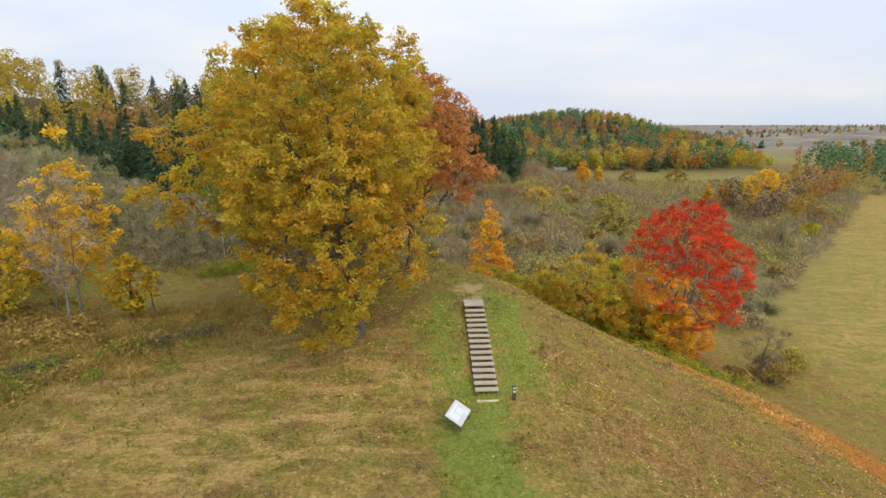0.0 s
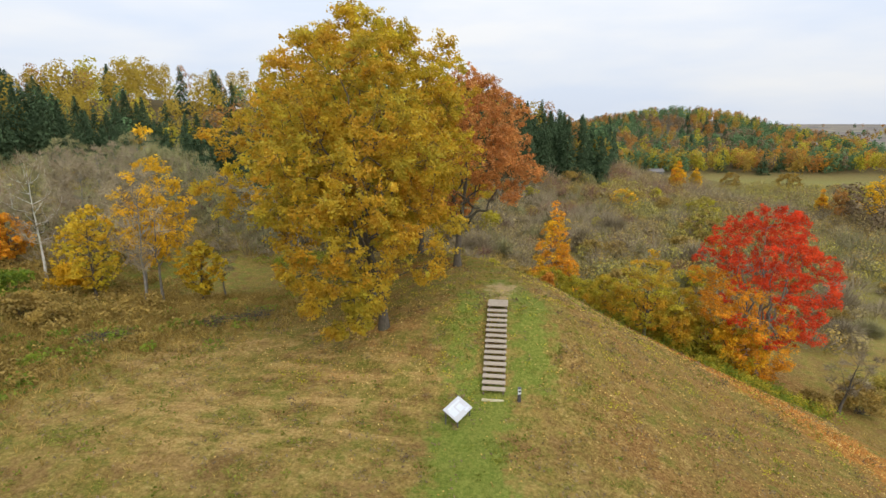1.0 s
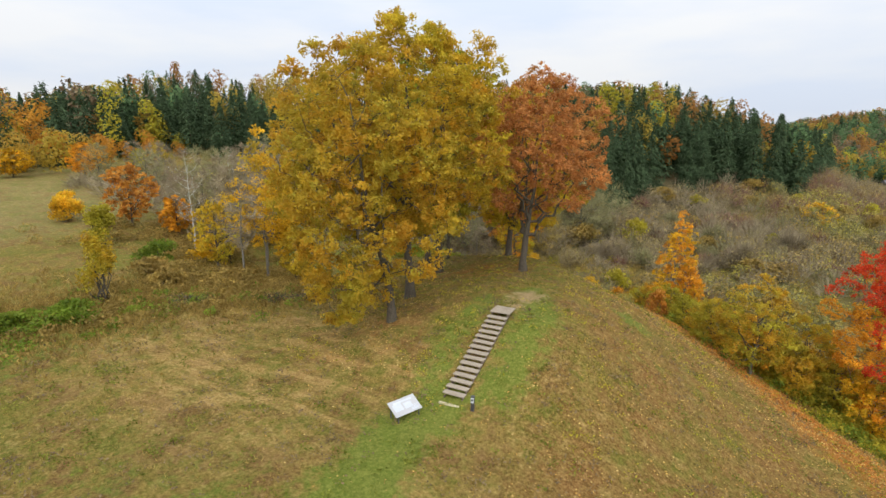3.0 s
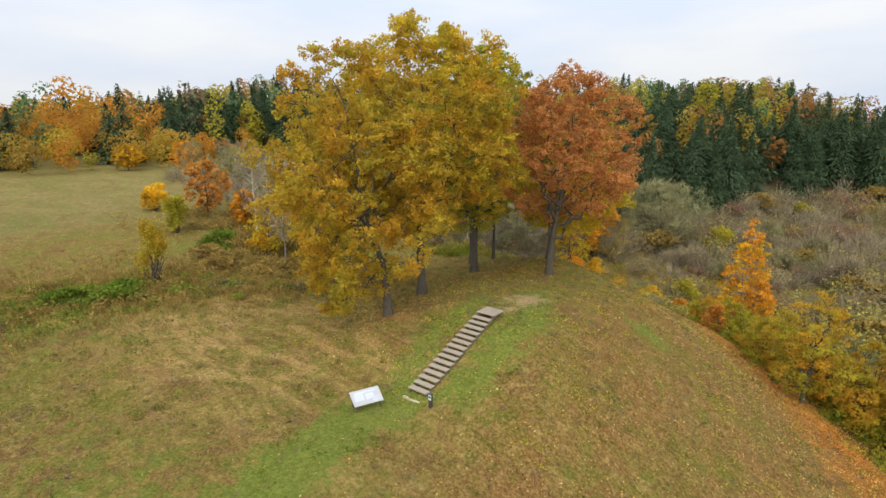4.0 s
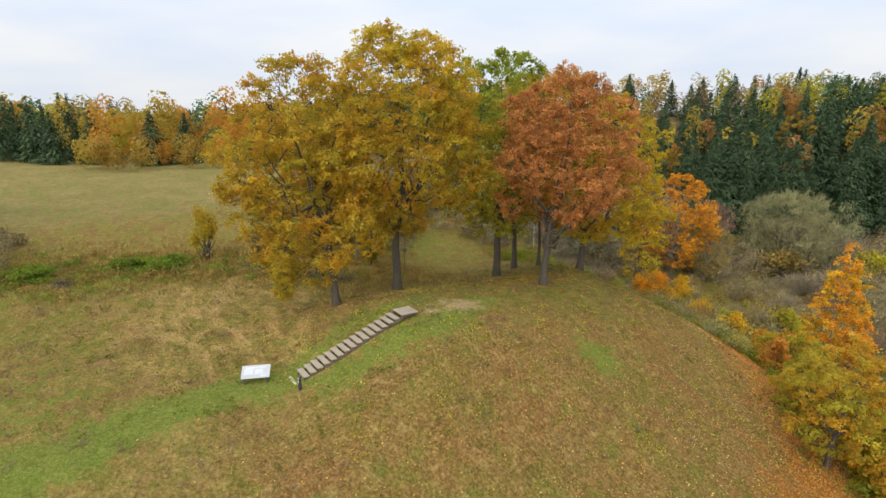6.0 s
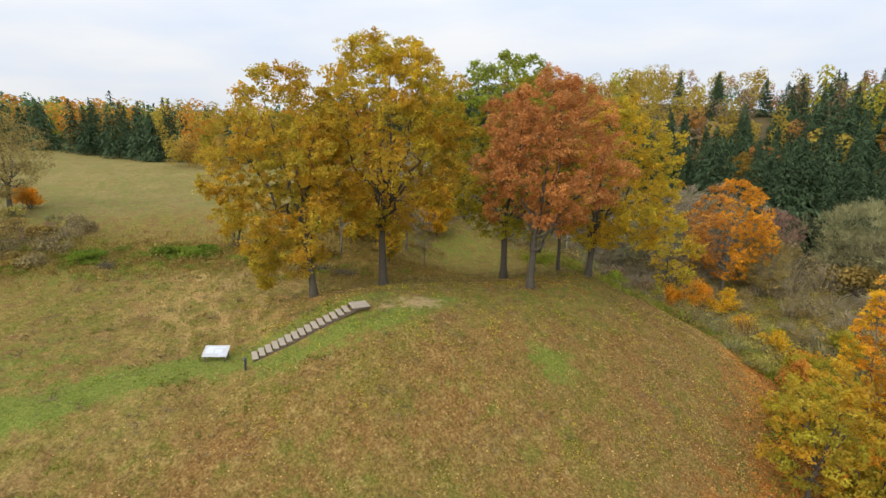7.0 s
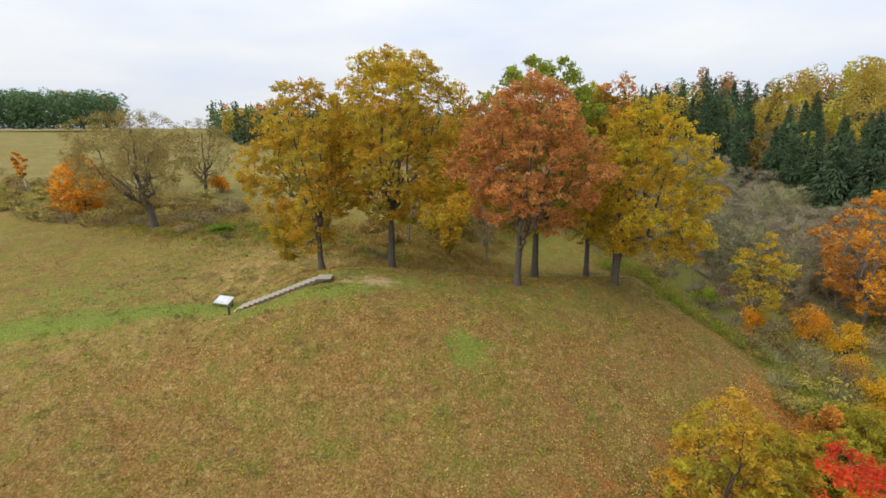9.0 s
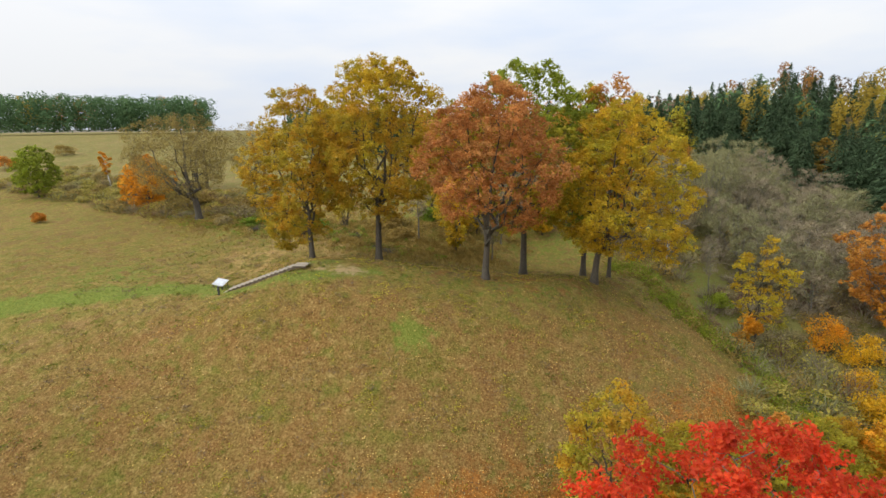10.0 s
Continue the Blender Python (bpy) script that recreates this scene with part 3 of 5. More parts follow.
def spruce_mesh(seed, height, radius, sprays, size=1.0):
    """Needle sprays of a spruce, in drooping whorls."""
    r = np.random.default_rng(seed)
    u = r.uniform(0, 1, sprays) ** 0.8
    whorl = np.round(u * 26) / 26 + r.normal(size=sprays) * 0.018
    z = height * (0.06 + 0.94 * (1 - np.clip(whorl, 0, 1)))
    reach = radius * np.clip(whorl, 0.012, 1) ** 0.72 * (1 + 0.16 * np.sin(17 * whorl + seed)) * (1 + 0.2 * np.sin(9.0 * u * 7 + r.uniform(0, 0.8, sprays)))
    arm = np.floor(r.uniform(0, 11, sprays)) * 0.571 + whorl * 40
    t = np.sqrt(r.uniform(0.05, 1.0, sprays))
    d = np.stack([np.cos(arm), np.sin(arm), np.zeros(sprays)], 1)
    p = d * (reach * t)[:, None] + r.normal(size=(sprays, 3)) * 0.14
    p[:, 2] = z - reach * t * 0.42 + reach * t * t * 0.16 + r.normal(size=sprays) * 0.12
    s = size * r.uniform(0.6, 1.3, sprays) * (0.55 + 0.45 * np.clip(whorl * 1.6, 0, 1))
    along = unit(d + [0, 0, -0.5] + r.normal(size=(sprays, 3)) * 0.3)
    side = unit(np.cross(along, [0, 0, 1.0]) + r.normal(size=(sprays, 3)) * 0.25)
    v = np.empty((sprays, 3, 3))
    s = s[:, None]
    v[:, 0] = p + along * s * 1.0
    v[:, 1] = p - along * s * 0.6 + side * s * 0.27
    v[:, 2] = p - along * s * 0.6 - side * s * 0.27
    return v.reshape(-1, 3), np.arange(3 * sprays).reshape(-1, 3)


def spruce_tree(name, x, y, height, radius, label, seed, sprays=1500, group=""):
    tree = new(name)
    tree.location = (x, y, float(ground_z(x, y)) - 0.3)
    zs = np.linspace(0, height * 0.97, 6)
    tv, tf = tube(np.stack([zs * 0, zs * 0, zs], 1), height * 0.011 * (1.02 - zs / (height * 0.98)), 7)
    part_of("trunk", fast_mesh("trunk", tv, tf, SPRUCE_BARK, True), tree)
    part_of("crown", fast_mesh("crown", *spruce_mesh(seed, height, radius, sprays, 0.82), NEEDLE), tree)
    return tagged(tree, label, "tree", group)


def twig_cloud(seed, height, radius, count, width=0.05, flare=0.5):
    """Bare stems and twigs that fan out from a foot: thin tapering blades."""
    r = np.random.default_rng(seed)
    ang = r.uniform(0, 2 * np.pi, count)
    t = r.uniform(0.0, 1.0, count) ** 0.7
    spread = radius * np.sqrt(r.uniform(0, 1, count))
    dome = np.sqrt(np.maximum(0.05, 1 - (spread / (radius * 1.05)) ** 2))
    end = np.stack([spread * np.cos(ang), spread * np.sin(ang), height * dome * (0.35 + 0.65 * t)], 1)
    start = end * [flare, flare, 0.0] + np.stack([0 * t, 0 * t, end[:, 2] * r.uniform(0.15, 0.7, count)], 1) + r.normal(size=(count, 3)) * 0.15
    end = end + r.normal(size=(count, 3)) * radius * 0.07
    side = unit(np.cross(end - start, r.normal(size=(count, 3)))) * (width * r.uniform(0.5, 1.4, count))[:, None]
    v = np.empty((count, 3, 3))
    v[:, 0], v[:, 1], v[:, 2] = start - side, start + side, end
    return v.reshape(-1, 3), np.arange(3 * count).reshape(-1, 3)


def bare_shrub(name, x, y, height, radius, label, mat, seed, count=1500, width=0.05, group="", stems=5):
    shrub = new(name)
    shrub.location = (x, y, float(ground_z(x, y)) - 0.1)
    r = np.random.default_rng(seed)
    wood = []
    for i in range(stems):
        a = r.uniform(0, 2 * np.pi)
        e = np.array([np.cos(a), np.sin(a), 0]) * radius * r.uniform(0.2, 0.6) + [0, 0, height * r.uniform(0.6, 0.9)]
        wood.append(tube(bent((0.1 * np.cos(a), 0.1 * np.sin(a), 0), e, r), np.linspace(0.02 + 0.012 * height, 0.015, 6), 5))
    part_of("stem_clump", fast_mesh("stem_clump", *joined(wood), OAK_BARK, True), shrub)
    part_of("bare_crown", fast_mesh("bare_crown", *twig_cloud(seed, height, radius, count, width), mat), shrub)
    return tagged(shrub, label, "shrub", group)


def leafy_shrub(name, x, y, height, radius, label, leaf, seed, leaves=1800, leaf_size=0.22, group="", lift=0.15):
    """A shrub of several leafy stems, uneven in outline."""
    r = np.random.default_rng(seed)
    shrub = new(name)
    shrub.location = (x, y, float(ground_z(x, y)) - 0.1)
    wood, pts = [], []
    k = 12
    for i in range(k):
        a = i * 2.4 + r.uniform(-0.4, 0.4)
        u = r.uniform(0.25, 0.95)
        rad = radius * np.sqrt(max(0.05, 1 - (2 * u - 0.9) ** 2)) * r.uniform(0.3, 0.75)
        c = np.array([np.cos(a) * rad, np.sin(a) * rad, height * (lift + (0.9 - lift) * u)])
        wood.append(tube(bent((0.1 * np.cos(a), 0.1 * np.sin(a), 0), c, r), np.linspace(0.015 + 0.01 * height, 0.012, 6), 4))
        m = leaves // k
        q = unit(r.normal(size=(m, 3))) * (r.uniform(0, 1, (m, 1)) ** 0.45)
        pts.append(c + q * np.array([radius * 0.42, radius * 0.42, height * 0.2]) * r.uniform(0.7, 1.25))
    part_of("stem_clump", fast_mesh("stem_clump", *joined(wood), OAK_BARK, True), shrub)
    part_of("foliage", fast_mesh("foliage", *cards(np.concatenate(pts), leaf_size, r), leaf), shrub)
    return tagged(shrub, label, "shrub", group)


# ---- ground ----
def smooth(a, b, v):
    s = np.clip((v - a) / (b - a), 0.0, 1.0)
    return s * s * (3 - 2 * s)


def soft(v, w):
    """A rounded max(v, 0)."""
    return 0.5 * (v + np.sqrt(v * v + w * w))


def ground_z(x, y):
    """Height of the ground: a meadow and field in the west, the grassy spur, the valley east and north of it, hills far off."""
    x, y = np.asarray(x, float), np.asarray(y, float)
    # meadow and the field that climbs to the west
    west = soft(-40 - x + 0.1 * np.abs(y - 5), 12)
    land = -0.62 + (5.6 + 8.5 * smooth(0, -170, y)) * (1 - np.exp(-west / 48))
    land = land - 3.0 * smooth(-105, -190, x) * smooth(-30, 30, y)
    # shallow gully between field and spur
    land = land - 4.2 * np.exp(-((x + 34) / 17) ** 2) * smooth(24, 52, y)
    land = land - 7.0 * np.exp(-((x + 95) / 42) ** 2 - ((y - 104) / 30) ** 2)
    # back of the spur leans to the west
    land = land - 1.6 * smooth(-5, -20, x) * smooth(38, 54, y) * smooth(-45, -20, x)
    # raised top of the spur, with a short scarp where the steps climb
    top = smooth(22.6, 33.2, y + 0.10 * np.abs(x - 2) ** 1.15) * (1 - 0.65 * smooth(33, 50, y)) * np.exp(-(np.abs(x - 1.8) / 9.119) ** 2.8)
    land = land + 2.7 * top
    # steep sides down to the valley
    steep = 0.252 + 0.163 * smooth(12, 30, y) + 0.015 * smooth(34, 52, y) - 0.146 * smooth(52, 66, y)
    edge_x = 7.16 - 0.874 * soft(y - 45.4, 8.2) - 1.2 * soft(y - 56.0, 4) - 2.65 * smooth(26, 14, y)
    east = x - edge_x
    out = soft(east, 2.0) * steep
    floor = -17.0 - 4.0 * smooth(60, 300, y) + 6.2 * smooth(10, -40, x) * smooth(400, 120, y)
    cut = land - out
    land = floor + soft(cut - floor, 2.5)
    # wooded hills in the north-west and north, low country beyond
    hill = 38.5 * np.exp(-((x + 178) / 92) ** 2 - ((y - 216) / 85) ** 2)
    hill = hill + 33 * np.exp(-((x + 36) / 78) ** 2 - ((y - 252) / 80) ** 2)
    hill = hill + 42 * np.exp(-((x - 180) / np.where(x > 180, 120, 190)) ** 2 - ((y - 720) / 190) ** 2)
    far = np.hypot(x, y)
    hill = hill + 30 * smooth(900, 2600, far) * smooth(-0.9, -0.2, x / (far + 1)) + 5 * np.sin(x / 310) * np.sin(y / 270) * smooth(500, 1500, far)
    bumps = 0.10 * np.sin(x * 0.9 + 1.3 * np.sin(y * 0.31)) * np.sin(y * 0.7) + 0.25 * np.sin(x * 0.21 + 2) * np.sin(y * 0.17 + 1)
    return land + hill + 0.6 * bumps


def spaced(lo, hi, near_lo, near_hi, step, grow):
    """Coordinates: even steps in the near stretch, growing ones outside it."""
    mid = list(np.arange(near_lo, near_hi + step, step))
    d, v = step, mid[-1]
    while v < hi:
        d *= grow
        v += d
        mid.append(v)
    d, v, left = step, mid[0], []
    while v > lo:
        d *= grow
        v -= d
        left.append(v)
    return np.array(left[::-1] + mid)


def near_line(x, y, pts):
    """Distance from a broken line."""
    best = np.full(np.shape(x), 1e9)
    for (ax, ay), (bx, by) in zip(pts[:-1], pts[1:]):
        dx, dy = bx - ax, by - ay
        t = np.clip(((x - ax) * dx + (y - ay) * dy) / (dx * dx + dy * dy), 0, 1)
        best = np.minimum(best, np.hypot(x - ax - t * dx, y - ay - t * dy))
    return best


TRACK = [(1.7, 24.4), (1.3, 21.0), (2.0, 17.5), (3.4, 14.0), (5.0, 10.0), (8.0, 3.0), (12.0, -8.0), (20.0, -40.0)]
LEAF_LINE = [(34.0, 31.0), (27.2, 39.2), (22.7, 45.2), (19.0, 52.2), (14.8, 58.6), (9.6, 63.2), (2.0, 70.5)]


def zones(x, y):
    """Where the mown track, hay, rough grass, leaf litter, bare earth, woods and hazy distance lie, 0 to 1 each."""
    far = np.hypot(x, y)
    lush = np.maximum(1.5 * np.exp(-(near_line(x, y, TRACK) / 1.6) ** 2), 0.85 * np.exp(-((near_line(x, y, [(4.2, 26), (4.0, 33), (1.5, 38)])) / 1.6) ** 2))
    lush = np.maximum(lush, 0.75 * np.exp(-((near_line(x, y, [(0.2, 26), (0.0, 34)])) / 1.3) ** 2))
    lush = np.maximum(lush, 1.05 * np.exp(-((x - 7.8) / 1.5) ** 2 - ((y - 43.5) / 1.7) ** 2))
    lush = np.maximum(lush, 0.3 * smooth(36, 42, y) * smooth(63, 55, y) * smooth(5, 0, x) * smooth(-24, -14, x))
    lush = np.maximum(lush, 0.8 * smooth(66, 78, y) * smooth(130, 90, y) * smooth(-60, -25, x) * smooth(0, -16, x))
    lush = np.maximum(lush, 0.75 * np.exp(-((x + 26) / 6) ** 2 - ((y - 14) / 9) ** 2))
    lush = np.maximum(lush, 0.42 * np.exp(-((x + 2) / 9) ** 2 - ((y - 9) / 8) ** 2))
    lush = np.maximum(lush, 0.55 * np.exp(-((x + 37) / 11) ** 2 - ((y - 36) / 9) ** 2))
    lush = np.maximum(lush, 0.95 * np.exp(-(near_line(x, y, [(-30, 66), (-20, 70), (-11, 75), (-3, 78.5), (6, 75)]) / 2.6) ** 2))
    lush = np.maximum(lush, 0.30 * smooth(42, 56, x - 0.55 * np.maximum(y - 90, 0)) * smooth(20, 50, y) * smooth(230, 120, y))
    lush = np.maximum(lush, 0.5 * np.exp(-((x + 37) / 9) ** 2 - ((y - 55) / 9) ** 2))
    lush = np.maximum(lush, 0.9 * np.exp(-((x - 285) / 110) ** 2 - ((y - 530) / 45) ** 2))
    lush = np.maximum(lush, 0.75 * np.exp(-((x - 160) / 95) ** 2 - ((y - 346 - 0.05 * (160 - x)) / 17) ** 2))
    hay = np.exp(-((x + 12) / 10) ** 2 - ((y - 24.5) / 7) ** 2) * 1.3 + 0.3 * np.exp(-((x - 9) / 12) ** 2 - ((y - 16) / 9) ** 2)
    hay = np.maximum(hay, 0.32 * smooth(-45, -80, x) * smooth(80, 40, y))
    hay = np.maximum(hay, 0.44 * smooth(42, 58, x - 0.45 * np.maximum(y - 100, 0)) * smooth(330, 250, y) * smooth(-10, 30, y))
    heath = smooth(0.5, 8.0, x + 0.9 * np.maximum(y - 50, 0) - 0.5 * np.maximum(26 - y, 0)) * smooth(4, 24, y) * smooth(74, 66, y) * smooth(44, 30, x) * 0.95
    litter = np.exp(-(near_line(x, y, LEAF_LINE) / 3.7) ** 2) * (0.6 + 0.6 * smooth(62, 46, y))
    litter = np.maximum(litter, 0.22 * np.exp(-((x + 6) / 4.5) ** 2 - ((y - 28.5) / 4) ** 2))
    litter = np.maximum(litter, 0.42 * np.exp(-((x + 8) / 8) ** 2 - ((y - 49) / 9) ** 2))
    earth = np.maximum(np.exp(-((x - 1.9) / 1.1) ** 2 - ((y - 36.2) / 1.7) ** 2), 0.8 * np.exp(-((x - 1.9) / 0.6) ** 2 - ((y - 33.6) / 1.1) ** 2))
    wooded = np.maximum(smooth(95, 125, y) * smooth(40, -10, x - 0.45 * np.maximum(y - 170, 0)), smooth(330, 430, y) * smooth(330, 200, x)) * smooth(1400, 1000, far)
    scrub = 0.8 * smooth(70, 84, y) * smooth(430, 330, y) * smooth(70, 45, x - 0.75 * np.maximum(y - 80, 0)) * smooth(-70, -45, x)
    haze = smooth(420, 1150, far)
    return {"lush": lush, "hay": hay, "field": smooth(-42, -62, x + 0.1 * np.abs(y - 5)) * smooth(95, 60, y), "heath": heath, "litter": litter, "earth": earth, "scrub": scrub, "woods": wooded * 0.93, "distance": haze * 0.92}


def build_ground():
    xs = spaced(-3600, 3600, -42, 42, 0.8, 1.08)
    ys = spaced(-3600, 3800, 0, 84, 0.8, 1.08)
    gx, gy = np.meshgrid(xs, ys)
    x, y = gx.ravel(), gy.ravel()
    z = ground_z(x, y)
    r = np.random.default_rng(3)
    near = np.exp(-((x - 0) / 60) ** 2 - ((y - 35) / 60) ** 2)
    z = z + r.normal(size=len(z)) * 0.028 * near
    nx, ny = len(xs), len(ys)
    i = np.arange(nx * ny).reshape(ny, nx)
    f = np.stack([i[:-1, :-1], i[:-1, 1:], i[1:, 1:], i[1:, :-1]], -1).reshape(-1, 4)
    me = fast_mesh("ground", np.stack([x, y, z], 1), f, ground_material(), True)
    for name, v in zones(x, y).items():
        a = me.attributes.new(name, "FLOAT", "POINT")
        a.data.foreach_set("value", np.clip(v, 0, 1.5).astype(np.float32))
    return tagged(new("ground", me), "rolling autumn grassland with a steep grassy spur above a valley", "ground", kind="structure")


build_ground()

# ---- wooden steps up the scarp, boards and posts ----
FOOT, HEAD = Vector((2.28, 25.05, 0.02)), Vector((1.98, 31.35, 2.42))


def wooden_steps():
    """Fifteen planks on two stringers, with a small deck at the top."""
    steps = new("wooden_steps")
    steps.location = FOOT
    run = HEAD - FOOT
    yaw = math.degrees(math.atan2(-run.x, run.y))
    flat = math.hypot(run.x, run.y)
    turn = pose(0, 0, 0, 0, 0, yaw)
    bm = box_bm(1.24, 0.36, 0.06, None, 0.008)
    plank = bpy.data.meshes.new("tread")
    bm.to_mesh(plank)
    bm.free()
    plank.materials.append(PLANK)
    for i in range(15):
        f = i / 15
        m = turn @ pose(random.uniform(-0.015, 0.015), flat * f, run.z * f, random.uniform(-1, 1), random.uniform(-0.6, 0.6), random.uniform(-0.8, 0.8))
        ob = part_of("tread", plank, steps)
        ob.matrix_local = m
    slope = math.degrees(math.atan2(run.z, flat))
    length = math.hypot(flat, run.z) + 0.35
    for sx in (-0.52, 0.52):
        part("stringer", box_bm(0.07, length, 0.13, turn @ pose(sx, flat / 2, run.z / 2 - 0.20, slope), 0.006), BEAM, steps, "dark weathered side beam")
    for i in range(15):
        f = i / 15
        for sx in (-0.52, 0.52):
            part("cleat", box_bm(0.066, 0.30, 0.13, turn @ pose(sx, flat * f + 0.02, run.z * f - 0.094), 0.004), BEAM, steps, "dark wooden block under a tread")
    for i in range(5):
        part("deck_plank", box_bm(1.26, 0.225, 0.055, turn @ pose(0, flat + 0.02 + i * 0.236, run.z + 0.02), 0.008), PLANK, steps)
    for sx in (-0.5, 0.5):
        part("deck_joist", box_bm(0.07, 1.2, 0.15, turn @ pose(sx, flat + 0.48, run.z - 0.085), 0.006), BEAM, steps, "dark weathered joist under the deck")
    return tagged(steps, "weathered grey plank steps with a small deck on the grass bank", "steps")


wooden_steps()


def info_board():
    """A low lectern: a big tilted panel on a steel frame with four legs."""
    board = new("information_board")
    x, y = 0.73, 22.75
    z = float(ground_z(x, y))
    board.matrix_world = pose(x, y, z, 0, 0, -20)
    tilt = pose(0, 0, 0.62, 0, 28, 0)
    panel = part("panel", box_bm(0.92, 1.58, 0.03, tilt, 0.006), PANEL, board, "pale laminated panel with faded print")
    for u, v, w, h in ((-0.02, -0.40, 0.42, 0.50), (0.02, 0.18, 0.34, 0.46), (-0.28, 0.0, 0.10, 1.1), (0.3, 0.45, 0.12, 0.42)):
        part("print", box_bm(w, h, 0.004, tilt @ pose(u, v, 0.0175)), PRINT, panel)
    for k in range(5):
        part("text_bar", box_bm(0.02, 0.42, 0.004, tilt @ pose(0.10 + 0.05 * k, 0.52, 0.0175)), PRINT, panel)
    for sy in (-0.62, 0.62):
        for sx, top in ((-0.33, 0.775), (0.33, 0.425)):
            part("leg", box_bm(0.05, 0.05, top + 0.1, pose(sx, sy, (top - 0.1) / 2), 0.004), STEEL, board, "dark steel leg")
        part("crossbar", box_bm(0.78, 0.045, 0.045, pose(0, sy, 0.575, 0, 28, 0), 0.004), STEEL, board, "dark steel bar")
    for sx, h in ((-0.36, 0.77), (0.36, 0.40)):
        part("rail", box_bm(0.045, 1.36, 0.045, pose(sx, 0, h), 0.004), STEEL, board, "dark steel bar")
    return tagged(board, "low tilted information board, pale panel on dark steel legs", "sign")


info_board()


def marker_post():
    post = new("marker_post")
    x, y = 3.65, 24.47
    post.matrix_world = pose(x, y, float(ground_z(x, y)), 0, 0, 8)
    part("shaft", box_bm(0.17, 0.14, 0.80, pose(0, 0, 0.36), 0.012), DARK, post)
    part("cap", box_bm(0.19, 0.17, 0.05, pose(0, 0, 0.785), 0.01), STEEL, post)
    plate = part("plate", box_bm(0.155, 0.012, 0.28, pose(0, -0.076, 0.60), 0.002), PRINT, post, "pale square plate")
    bm = bmesh.new()
    bmesh.ops.create_cone(bm, cap_ends=True, segments=20, radius1=0.06, radius2=0.06, depth=0.006, matrix=pose(0, -0.0855, 0.62, 90))
    part("emblem", bm, DARK, plate, "dark round emblem")
    return tagged(post, "short dark marker post with a pale plate beside the steps", "post")


marker_post()

threshold = new("threshold_beam")
threshold.matrix_world = pose(2.3, 24.45, float(ground_z(2.3, 24.45)) + 0.03, 0, 0, 2)
part("beam", box_bm(1.15, 0.13, 0.11, None, 0.012), PALE_WOOD, threshold)
tagged(threshold, "pale squared timber lying in the grass below the steps", "timber")

# ---- oaks on the spur ----
OAK_GROUP = "old trees on the spur"


grown_tree("oak_tree", -4.98, 29.75, [(2.8, 1.0), (4.2, 2.6), (6.5, 4.2), (9.5, 4.9), (12.5, 4.7), (15.0, 3.6), (16.8, 2.1), (17.8, 0.9)], "old oak with dense ochre and olive leaves", OCHRE, 11,
           trunk_r=0.30, gap=1.95, most=92, offset=(-1.5, -1.6), leaders=6, fork=0.24, group=OAK_GROUP, droop=0.35,
           reaches=[((-0.4, -3.4, 2.0), 0.8), ((0.2, -3.8, 3.4), 0.9), ((-0.9, -3.0, 3.0), 0.8), ((-3.4, -2.9, 2.6), 0.8), ((-5.2, -1.8, 4.2), 0.9), ((-3.9, -3.1, 4.4), 1.0), ((-2.0, -4.2, 4.2), 1.0), ((-1.9, -3.3, 1.3), 0.6), ((3.4, -0.6, 5.8), 1.2), ((2.9, 0.4, 8.0), 1.3), ((4.0, 0.0, 7.2), 1.1), ((2.8, -1.4, 4.6), 1.0)])
grown_tree("oak_tree", -7.9, 36.04, [(6.0, 1.6), (7.4, 4.6), (9.4, 7.0), (13.0, 7.2), (16.5, 5.9), (18.6, 4.2), (20.0, 2.8), (21.2, 1.2)], "tall spreading oak with golden ochre leaves", (OCHRE, OCHRE_GOLD), 12,
           trunk_r=0.40, gap=2.2, most=128, tufts=23, offset=(-0.6, 0.7), leaders=8, fork=0.24, group=OAK_GROUP, droop=0.15, mixed_leaf=lambda c, r: c[2] > 15 + r.normal() * 3,
           reaches=[((-8.3, -2.6, 8.8), 1.3), ((-10.4, -1.6, 9.3), 1.3), ((-11.8, -1.8, 9.0), 1.1), ((-9.3, -0.8, 11.4), 1.4), ((-10.2, -2.2, 12.6), 1.1), ((-8.0, 0.6, 6.6), 1.2), ((-7.6, -3.4, 10.6), 1.3), ((-6.9, -3.0, 13.9), 1.3), ((-9.0, -2.6, 7.4), 1.2), ((-1.2, 0.3, 20.0), 1.2), ((0.8, 1.8, 19.2), 1.2), ((-2.9, 1.2, 18.9), 1.2), ((3.0, -0.5, 19.0), 1.2), ((4.0, 0.4, 17.6), 1.4), ((5.0, 0.2, 15.6), 1.4), ((0.6, 5.0, 17.2), 1.4), ((5.8, 2.3, 17.4), 1.3), ((5.0, 1.6, 18.6), 1.2), ((6.3, 2.0, 15.6), 1.4), ((4.4, 2.4, 16.4), 1.4)])
grown_tree("oak_tree", -3.09, 47.94, [(5.8, 2.2), (7.2, 4.4), (9.2, 5.8), (11.0, 5.9), (14.0, 4.8), (16.2, 3.5), (17.7, 2.0), (18.6, 0.9)], "tall oak with rust-brown leaves", RUST, 13,
           trunk_r=0.35, gap=1.95, most=112, offset=(0.8, 0.8), leaders=7, fork=0.22, group=OAK_GROUP, droop=0.2, bare=lambda c: 0.6 if c[2] < 11.5 and math.hypot(c[0] - 0.8, c[1] - 0.8) < 4.0 else 0.3 if c[2] < 9.5 else 0.0)
